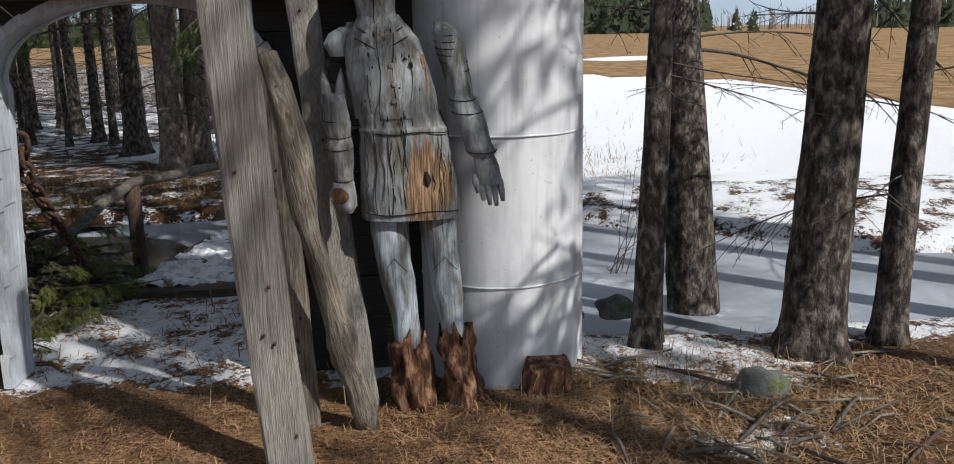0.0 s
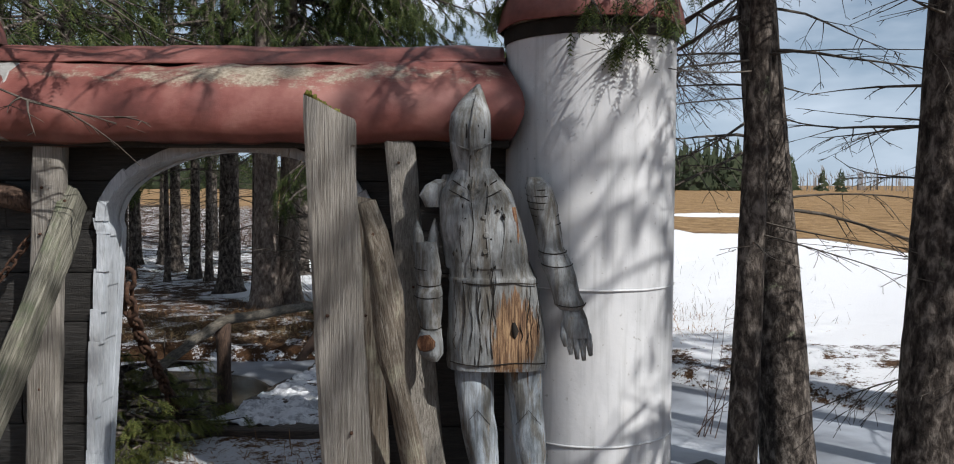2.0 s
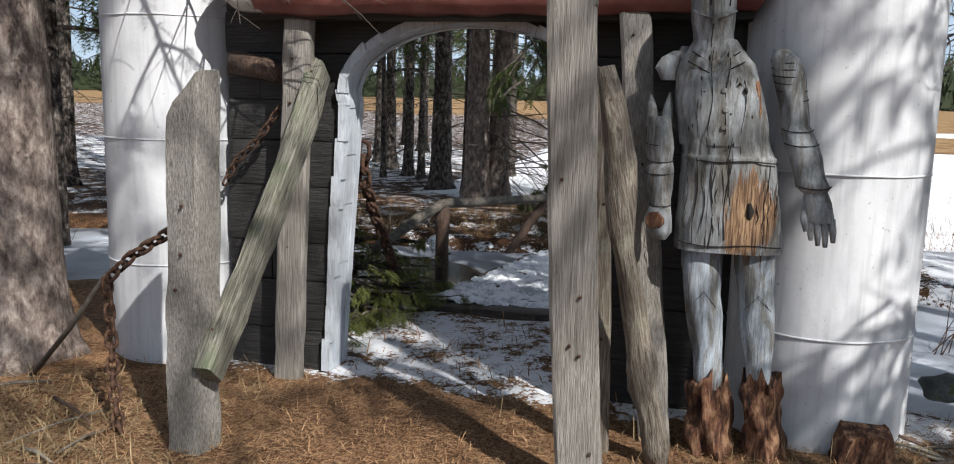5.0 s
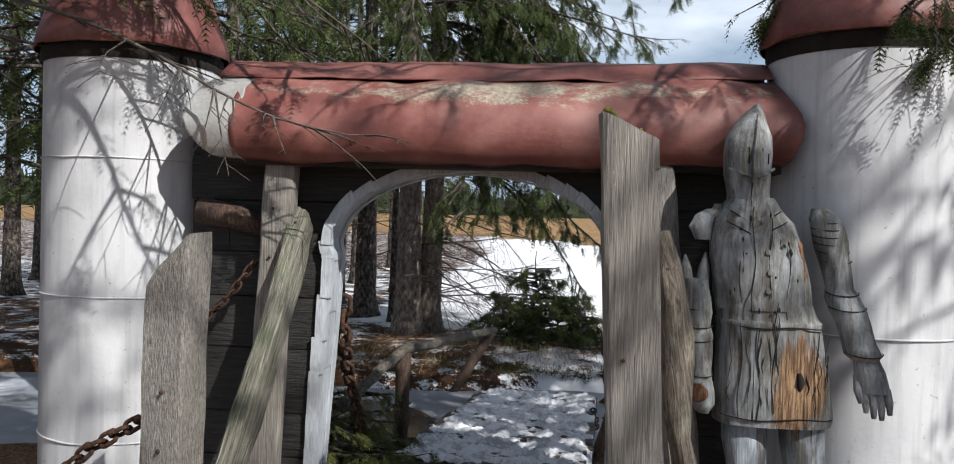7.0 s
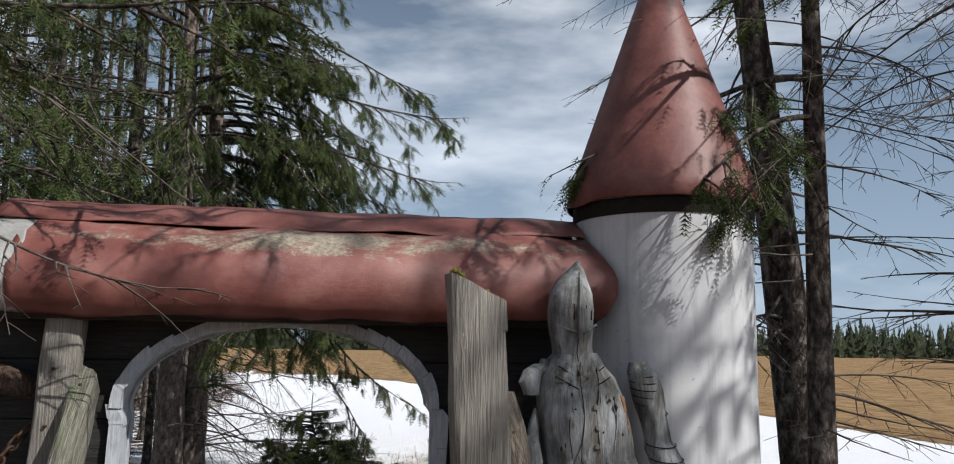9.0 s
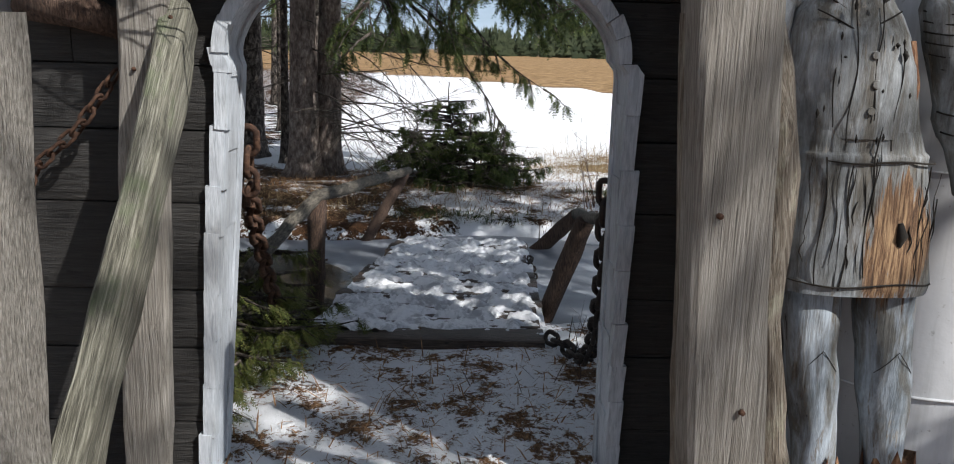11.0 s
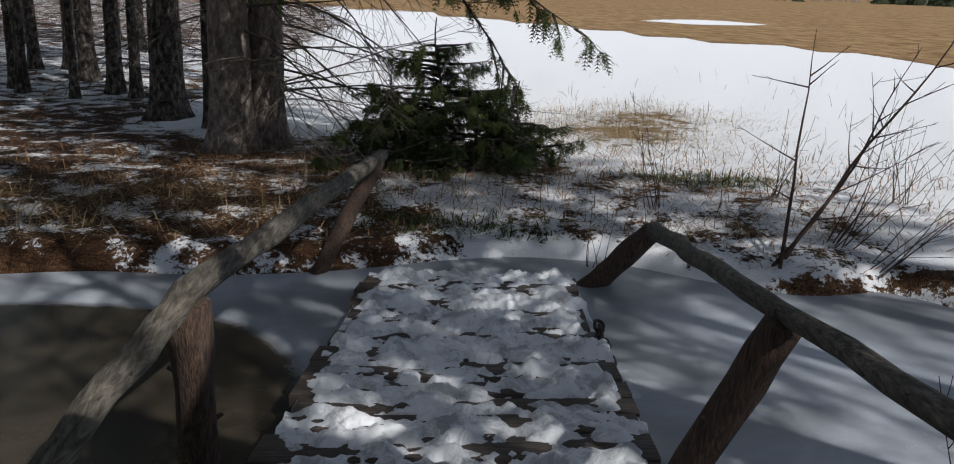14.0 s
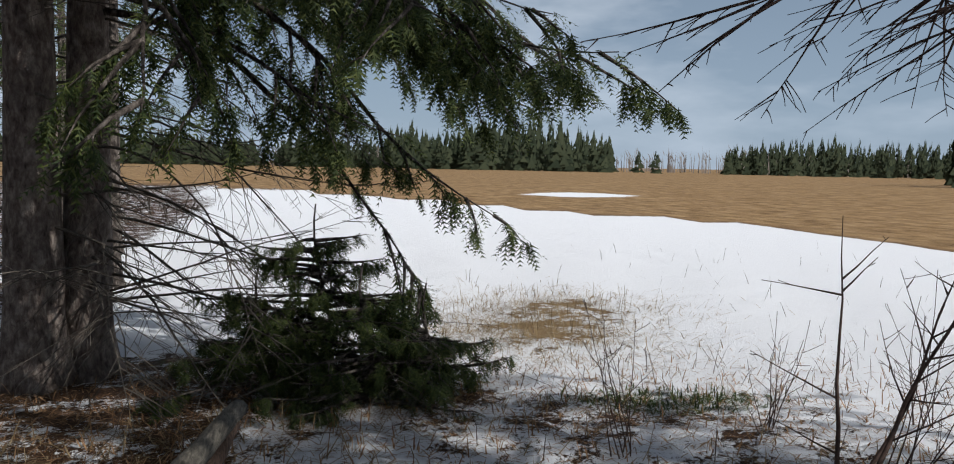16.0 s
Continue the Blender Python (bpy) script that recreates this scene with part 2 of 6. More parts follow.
def roof_paint():
    m, n, l, b = blank("red roof sheet with lichen")
    a = noise_node(n, l, coords(n, l, (1, 1, 1)), 3.0, 7, 0.6)
    c = ramp(n, l, a, [(0.36, (0.11, 0.036, 0.031)), (0.5, (0.20, 0.068, 0.058)), (0.66, (0.30, 0.135, 0.115))])
    p = n.new("ShaderNodeTexCoord")
    s = n.new("ShaderNodeSeparateXYZ")
    l.new(p.outputs["Object"], s.inputs[0])
    band = maths(n, l, "SUBTRACT", 0.115, maths(n, l, "ABSOLUTE", maths(n, l, "SUBTRACT", s.outputs["Z"], 0.27)))
    mid = maths(n, l, "SUBTRACT", 0.95, maths(n, l, "ABSOLUTE", maths(n, l, "SUBTRACT", s.outputs["X"], 0.15)))
    amount = maths(n, l, "ADD", maths(n, l, "MULTIPLY", band, 2.2), maths(n, l, "MULTIPLY", mid, 0.13))
    lich = maths(n, l, "ADD", noise_node(n, l, coords(n, l, (1, 2, 2)), 7, 10, 0.82), amount)
    lf = ramp(n, l, lich, [(0.72, (0, 0, 0)), (0.83, (0.85, 0.85, 0.85))])
    c = mix(n, l, lf, c, ramp(n, l, noise_node(n, l, coords(n, l, (1, 1, 1)), 60, 4), [(0.35, (0.20, 0.17, 0.12)), (0.65, (0.44, 0.41, 0.33))]))
    l.new(c, b.inputs["Base Color"])
    b.inputs["Roughness"].default_value = 0.5
    bump(n, l, b, maths(n, l, "ADD", lich, noise_node(n, l, coords(n, l, (0.6, 1, 1)), 6, 3)), 0.25, 0.02)
    return m


ROOF = roof_paint()


def statue_paint():
    m, n, l, b = blank("peeling blue grey paint on carved wood")
    grain = noise_node(n, l, coords(n, l, (26, 26, 1.5)), 4, 8, 0.7, 0.4)
    big = noise_node(n, l, coords(n, l, (1.5, 1.5, 0.9)), 5, 7, 0.65)
    paint = ramp(n, l, big, [(0.36, (0.10, 0.105, 0.105)), (0.5, (0.21, 0.225, 0.235)), (0.64, (0.34, 0.36, 0.375))])
    p = n.new("ShaderNodeTexCoord")
    s = n.new("ShaderNodeSeparateXYZ")
    l.new(p.outputs["Object"], s.inputs[0])
    # bare wood: a worn patch low on the skirt, and the rotting ankles
    px = maths(n, l, "DIVIDE", maths(n, l, "SUBTRACT", s.outputs["X"], 1.28), 0.12)
    pz = maths(n, l, "DIVIDE", maths(n, l, "SUBTRACT", s.outputs["Z"], 1.03), 0.20)
    d = maths(n, l, "ADD", maths(n, l, "MULTIPLY", px, px), maths(n, l, "MULTIPLY", pz, pz))
    d = maths(n, l, "ADD", d, maths(n, l, "MULTIPLY", maths(n, l, "SUBTRACT", grain, 0.5), 2.6))
    d = maths(n, l, "ADD", d, maths(n, l, "MULTIPLY", maths(n, l, "SUBTRACT", noise_node(n, l, coords(n, l, (14, 14, 1.6)), 2.2, 5, 0.6), 0.5), 3.4))
    f1 = ramp(n, l, d, [(0.55, (1, 1, 1)), (0.75, (0, 0, 0))])
    low = maths(n, l, "ADD", s.outputs["Z"], maths(n, l, "MULTIPLY", maths(n, l, "SUBTRACT", grain, 0.5), 0.35))
    f2 = ramp(n, l, low, [(0.24, (1, 1, 1)), (0.31, (0, 0, 0))])
    legs = ramp(n, l, s.outputs["Z"], [(0.86, (1, 1, 1)), (0.89, (0, 0, 0))])
    paint = mix(n, l, legs, paint, ramp(n, l, big, [(0.36, (0.16, 0.19, 0.22)), (0.62, (0.37, 0.42, 0.475))]))
    worn = ramp(n, l, noise_node(n, l, coords(n, l, (7, 7, 1.2)), 3.5, 8, 0.75), [(0.58, (0, 0, 0)), (0.63, (1, 1, 1))])
    wood = ramp(n, l, grain, [(0.38, (0.05, 0.026, 0.014)), (0.48, (0.15, 0.082, 0.043)), (0.60, (0.36, 0.235, 0.13))])
    bare = ramp(n, l, grain, [(0.38, (0.09, 0.08, 0.068)), (0.56, (0.25, 0.235, 0.21))])
    c = mix(n, l, 0.5, paint, ramp(n, l, grain, [(0.34, (0.55, 0.55, 0.55)), (0.56, (1.1, 1.1, 1.1))]), "MULTIPLY")
    c = mix(n, l, worn, c, bare)
    grime = noise_node(n, l, coords(n, l, (6, 6, 0.9)), 3.0, 8, 0.72, 0.6)
    c = mix(n, l, 0.85, c, ramp(n, l, grime, [(0.40, (0.36, 0.29, 0.21)), (0.56, (1.05, 1.05, 1.05))]), "MULTIPLY")
    c = mix(n, l, f1, c, wood)
    c = mix(n, l, f2, c, wood)
    crack = ramp(n, l, noise_node(n, l, coords(n, l, (24, 24, 0.35)), 3.0, 3, 0.5, 0.1), [(0.285, (0.05, 0.05, 0.05)), (0.31, (1, 1, 1))])
    c = mix(n, l, 1.0, c, crack, "MULTIPLY")
    l.new(c, b.inputs["Base Color"])
    b.inputs["Roughness"].default_value = 0.8
    h = maths(n, l, "ADD", maths(n, l, "MULTIPLY", grain, 0.6), crack)
    bump(n, l, b, h, 0.7, 0.012)
    return m


STATUE = statue_paint()


def ground_material():
    """Needle litter, snow and pasture, chosen by the mesh's own masks and broken up by noise."""
    m, n, l, b = blank("forest floor snow and pasture")
    at = n.new("ShaderNodeAttribute")
    at.attribute_name = "cover"
    s = n.new("ShaderNodeSeparateColor")
    l.new(at.outputs["Color"], s.inputs[0])
    v = coords(n, l, (1, 1, 1))
    fine = noise_node(n, l, v, 34, 9, 0.75, 0.6)
    mid = noise_node(n, l, v, 3.4, 9, 0.7)
    big = noise_node(n, l, v, 0.5, 6, 0.6)
    vein = noise_node(n, l, coords(n, l, (14, 60, 1)), 1.0, 6, 0.7, 2.5)
    vein2 = noise_node(n, l, coords(n, l, (55, 17, 1)), 1.0, 6, 0.7, 2.5)
    litter = ramp(n, l, maths(n, l, "MULTIPLY", maths(n, l, "ADD", vein, vein2), 0.5), [(0.41, (0.03, 0.015, 0.008)), (0.5, (0.19, 0.10, 0.05)), (0.60, (0.46, 0.30, 0.17))])
    litter = mix(n, l, 0.6, litter, ramp(n, l, mid, [(0.36, (0.35, 0.32, 0.28)), (0.62, (1.2, 1.15, 1.1))]), "MULTIPLY")
    # low alpha darkens the litter: damp, plus tree shade put into the colour
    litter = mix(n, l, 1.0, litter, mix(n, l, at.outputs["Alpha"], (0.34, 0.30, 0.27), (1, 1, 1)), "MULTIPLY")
    moss = ramp(n, l, noise_node(n, l, v, 2.6, 8, 0.7), [(0.64, (0, 0, 0)), (0.70, (0.8, 0.8, 0.8))])
    litter = mix(n, l, moss, litter, (0.10, 0.085, 0.02))
    pasture = ramp(n, l, noise_node(n, l, coords(n, l, (1, 0.5, 1)), 1.6, 10, 0.72), [(0.36, (0.14, 0.08, 0.033)), (0.5, (0.27, 0.17, 0.08)), (0.64, (0.38, 0.26, 0.14))])
    pasture = mix(n, l, 0.5, pasture, ramp(n, l, big, [(0.3, (0.7, 0.65, 0.6)), (0.7, (1.15, 1.15, 1.1))]), "MULTIPLY")
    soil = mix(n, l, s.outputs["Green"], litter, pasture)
    brk = maths(n, l, "ADD", maths(n, l, "MULTIPLY", maths(n, l, "SUBTRACT", mid, 0.5), 3.2), maths(n, l, "MULTIPLY", maths(n, l, "SUBTRACT", fine, 0.5), 2.0))
    snow_f = maths(n, l, "ADD", s.outputs["Red"], maths(n, l, "MULTIPLY", brk, s.outputs["Blue"]))
    sf = ramp(n, l, snow_f, [(0.47, (0, 0, 0)), (0.53, (1, 1, 1))])
    snow = ramp(n, l, fine, [(0.2, (0.76, 0.78, 0.82)), (0.8, (0.84, 0.86, 0.90))])
    c = mix(n, l, sf, soil, snow)
    l.new(c, b.inputs["Base Color"])
    b.inputs["Roughness"].default_value = 0.85
    b.inputs["Specular IOR Level"].default_value = 0.2
    h = maths(n, l, "ADD", maths(n, l, "MULTIPLY", vein, 0.5), maths(n, l, "ADD", fine, maths(n, l, "MULTIPLY", sf, 0.8)))
    bump(n, l, b, h, 0.8, 0.02)
    return m


GROUND = ground_material()


def ice_material():
    m, n, l, b = blank("grey creek ice")
    v = coords(n, l, (1, 1, 1))
    a = noise_node(n, l, v, 0.9, 7, 0.6, 0.5)
    p = n.new("ShaderNodeTexCoord")
    s = n.new("ShaderNodeSeparateXYZ")
    l.new(p.outputs["Object"], s.inputs[0])
    # thawed dark pool beside the bridge
    dx = maths(n, l, "DIVIDE", maths(n, l, "ADD", s.outputs["X"], 1.9), 1.38)
    dy = maths(n, l, "DIVIDE", maths(n, l, "SUBTRACT", s.outputs["Y"], 2.9), 1.15)
    d = maths(n, l, "ADD", maths(n, l, "MULTIPLY", dx, dx), maths(n, l, "MULTIPLY", dy, dy))
    d = maths(n, l, "ADD", d, maths(n, l, "MULTIPLY", maths(n, l, "SUBTRACT", a, 0.5), 0.5))
    pool = ramp(n, l, d, [(0.86, (1, 1, 1)), (0.98, (0, 0, 0))])
    ice = ramp(n, l, a, [(0.34, (0.15, 0.16, 0.18)), (0.5, (0.24, 0.26, 0.295)), (0.66, (0.38, 0.415, 0.47))])
    snowy = ramp(n, l, noise_node(n, l, v, 1.7, 9, 0.7), [(0.60, (0, 0, 0)), (0.70, (0.8, 0.8, 0.8))])
    ice = mix(n, l, snowy, ice, (0.74, 0.77, 0.82))
    water = ramp(n, l, noise_node(n, l, v, 2.5, 6), [(0.3, (0.016, 0.014, 0.010)), (0.7, (0.06, 0.05, 0.036))])
    l.new(mix(n, l, pool, ice, water), b.inputs["Base Color"])
    r = mix(n, l, pool, (0.42, 0.42, 0.42), (0.22, 0.22, 0.22))
    l.new(mix(n, l, snowy, r, (0.8, 0.8, 0.8)), b.inputs["Roughness"])
    bump(n, l, b, noise_node(n, l, v, 12, 6), 0.12, 0.01)
    return m


ICE = ice_material()


def snow_material():
    m, n, l, b = blank("trodden snow")
    v = coords(n, l, (1, 1, 1))
    f = noise_node(n, l, v, 30, 6, 0.7)
    c = ramp(n, l, f, [(0.25, (0.70, 0.72, 0.76)), (0.7, (0.86, 0.88, 0.91))])
    slush = ramp(n, l, noise_node(n, l, v, 7, 8, 0.75, 0.5), [(0.42, (0.42, 0.43, 0.45)), (0.52, (1, 1, 1))])
    l.new(mix(n, l, 0.8, c, slush, "MULTIPLY"), b.inputs["Base Color"])
    b.inputs["Roughness"].default_value = 0.7
    bump(n, l, b, f, 0.6, 0.012)
    return m


SNOW = snow_material()


# ---- mesh helpers ----
class Soup:
    """Vertices and faces gathered for one mesh."""

    def __init__(self):
        self.v, self.f, self.m = [], [], []

    def face(self, pts, mat=0):
        i = len(self.v)
        self.v.extend(pts)
        self.f.append(tuple(range(i, i + len(pts))))
        self.m.append(mat)

    def rings(self, rings, mat=0, cap=True):
        i, k = len(self.v), len(rings[0])
        for r in rings:
            self.v.extend(r)
        for a in range(len(rings) - 1):
            for j in range(k):
                self.f.append((i + a * k + j, i + a * k + (j + 1) % k, i + (a + 1) * k + (j + 1) % k, i + (a + 1) * k + j))
                self.m.append(mat)
        if cap:
            self.f.append(tuple(i + j for j in reversed(range(k))))
            self.f.append(tuple(i + (len(rings) - 1) * k + j for j in range(k)))
            self.m.extend((mat, mat))

    def tube(self, pts, radii, sides=6, mat=0, wob=0.0, cap=True):
        pts = [Vector(p) for p in pts]
        rr = []
        side = None
        for i, p in enumerate(pts):
            d = (pts[min(i + 1, len(pts) - 1)] - pts[max(i - 1, 0)])
            d = d.normalized() if d.length > 1e-9 else Vector((0, 0, 1))
            if side is None:
                side = d.cross(Vector((0.31, 0.17, 0.93))).normalized()
                if side.length < 0.1:
                    side = d.cross(Vector((1, 0, 0))).normalized()
            side = (side - d * side.dot(d)).normalized()
            up = d.cross(side)
            ring = []
            for j in range(sides):
                a = 2 * math.pi * j / sides
                q = radii[i] * (1 + (wob * noise.noise((p.x * 9 + math.cos(a) * 1.3, p.y * 9 + math.sin(a) * 1.3, p.z * 5)) if wob else 0))
                ring.append(tuple(p + (side * math.cos(a) + up * math.sin(a)) * q))
            rr.append(ring)
        self.rings(rr, mat, cap)

    def box(self, lo, hi, mat=0, jit=0.0):
        x0, y0, z0 = lo
        x1, y1, z1 = hi
        self.rings([[(x0, y0, z0), (x1, y0, z0), (x1, y1, z0), (x0, y1, z0)], [(x0, y0, z1), (x1, y0, z1), (x1, y1, z1), (x0, y1, z1)]], mat)

    def mesh(self, name, mats, smooth=True):
        me = bpy.data.meshes.new(name)
        me.from_pydata(self.v, [], self.f)
        for m in mats if isinstance(mats, (list, tuple)) else (mats,):
            me.materials.append(m)
        if len(me.materials) > 1:
            me.polygons.foreach_set("material_index", self.m)
        if smooth:
            me.polygons.foreach_set("use_smooth", [True] * len(me.polygons))
        me.update()
        return me


def soup_part(name, soup, mats, parent=None, label="", smooth=True):
    ob = new(name, soup.mesh(name, mats, smooth))
    if parent:
        ob.parent = parent
    if label:
        ob["label"] = label
    return ob


def sharp(ob, angle=35):
    """Flat look across hard edges, smooth elsewhere."""
    bm = bmesh.new()
    bm.from_mesh(ob.data)
    bmesh.ops.recalc_face_normals(bm, faces=bm.faces)
    lim = radians(angle)
    for e in bm.edges:
        e.smooth = not (len(e.link_faces) == 2 and e.calc_face_angle(0) > lim)
    bm.to_mesh(ob.data)
    bm.free()
    return ob


def thing(name, label, category, at=(0, 0, 0), group="", kind=""):
    ob = new(name)
    ob.empty_display_size = 0.1
    ob.location = at
    return tagged(ob, label, category, group, kind)


def timber(a, b, width, depth, across, top_cut=0.0, wear=0.006, segs=14, seed=0, twist=0.0, bev=0.012):
    """A weathered squared post from a to b; width along 'across', the top cut on a slant."""
    rnd = random.Random(seed)
    a, b = Vector(a), Vector(b)
    d = (b - a).normalized()
    ax = Vector(across)
    ax = (ax - d * ax.dot(d)).normalized()
    dy = d.cross(ax)
    s = Soup()
    rings = []
    w, h = width / 2, depth / 2
    prof = [(-w + bev, -h), (-w * 0.33, -h), (w * 0.33, -h), (w - bev, -h), (w, -h + bev), (w, h - bev), (w - bev, h), (-w + bev, h), (-w, h - bev), (-w, -h + bev)]
    for i in range(segs + 1):
        t = i / segs
        c = a.lerp(b, t) + ax * (0.012 * math.sin(3.1 * t + seed)) + dy * (0.008 * math.sin(4.3 * t + seed * 2))
        ring = []
        for px, py in prof:
            q = c + ax * px + dy * py
            k = noise.noise((q.x * 14 + seed, q.y * 14, q.z * 5)) * wear + noise.noise((q.x * 40, q.y * 40 + seed, q.z * 9)) * wear * 0.5
            q = q + (ax * (1 if px > 0 else -1) + dy * (1 if py > 0 else -1)) * k
            if i == segs:
                q = q + d * (-top_cut * (px / width + 0.5) + rnd.uniform(-0.006, 0.006))
            elif i == segs - 1:
                q = q + d * (-top_cut * (px / width + 0.5) * 0.93)
            ring.append(tuple(q))
        rings.append(ring)
    s.rings(rings)
    return s


def chain(name, pts, link, wire, mat, label, tumble=0.0):
    """Links along a polyline, every second one turned a quarter."""
    root = thing(name, label, "chain", pts[0])
    s = Soup()
    k = 14
    base = []
    for i in range(k):
        a = 2 * math.pi * i / k
        x = math.cos(a) * link * 0.36
        y = math.sin(a) * link * 0.36 + math.copysign(link * 0.27, math.sin(a) if abs(math.sin(a)) > 1e-6 else 1)
        base.append(Vector((x, y, 0)))
    for i in range(k):
        p, q, r = base[i - 1], base[i], base[(i + 1) % k]
        d = (r - p).normalized()
        nrm = Vector((d.y, -d.x, 0))
        ring = [q + (nrm * math.cos(2 * math.pi * j / 7) + Vector((0, 0, 1)) * math.sin(2 * math.pi * j / 7)) * wire for j in range(7)]
        s.v.extend(tuple(v) for v in ring)
    for i in range(k):
        for j in range(7):
            s.f.append((i * 7 + j, ((i + 1) % k) * 7 + j, ((i + 1) % k) * 7 + (j + 1) % 7, i * 7 + (j + 1) % 7))
            s.m.append(0)
    me = s.mesh("link", mat)
    pts = [Vector(p) for p in pts]
    total = sum((pts[i + 1] - pts[i]).length for i in range(len(pts) - 1))
    step = link * 0.92
    n = max(2, int(total / step))
    seg, done = 0, 0.0
    for i in range(n):
        want = (i + 0.5) * total / n
        while seg < len(pts) - 2 and done + (pts[seg + 1] - pts[seg]).length < want:
            done += (pts[seg + 1] - pts[seg]).length
            seg += 1
        d = (pts[seg + 1] - pts[seg]).normalized()
        p = pts[seg] + d * (want - done)
        ob = new("link", me)
        ob.parent = root
        rot = d.to_track_quat("Y", "Z").to_matrix().to_4x4()
        ob.matrix_basis = Matrix.Translation(p - pts[0]) @ rot @ Matrix.Rotation(math.pi / 2 * (i % 2) + 0.35 + tumble * math.sin(i * 2.1), 4, "Y")
    return root


# ---- the ground ----
def smooth01(a, b, v):
    t = np.clip((v - a) / (b - a), 0, 1)
    return t * t * (3 - 2 * t)


def creek_edges(x):
    """Near and far shore of the frozen creek."""
    near = 1.75 - 1.35 * smooth01(1.0, 2.3, x) - 0.55 * smooth01(3.0, 6.0, x) + 0.15 * np.sin(x * 1.7) - 0.3 * smooth01(-1.0, -3.5, x)
    far = 4.75 + 0.16 * np.sin(x * 2.3 + 0.6) - 0.45 * smooth01(-0.5, -3.0, x) - 0.35 * smooth01(0.9, 2.2, x) - 1.1 * smooth01(2.3, 3.2, x) - 1.4 * smooth01(3.2, 6.0, x)
    return near, far


def ground_height(x, y):
    near, far = creek_edges(x)
    z = 0.018 * np.sin(x * 2.1 + y * 1.3) * np.sin(y * 2.7 - x) + 0.008 * np.sin(x * 7 + 2) * np.sin(y * 8)
    inside = smooth01(-0.10, 0.32, y - near) * smooth01(-0.10, 0.40, far - y)
    z = z - 0.34 * inside
    z = z + 0.10 * smooth01(0.1, 1.2, y - far) * smooth01(9, 5, y)
    z = z + np.maximum(y - 20, 0) * 0.0065
    return z


def pasture_line(x):
    return np.interp(x, [-400, -40, -10, 0, 5, 9, 11, 12, 12.6, 14, 400], [60, 60, 56, 46, 35, 28.5, 25, 21, 14.6, -200, -400])


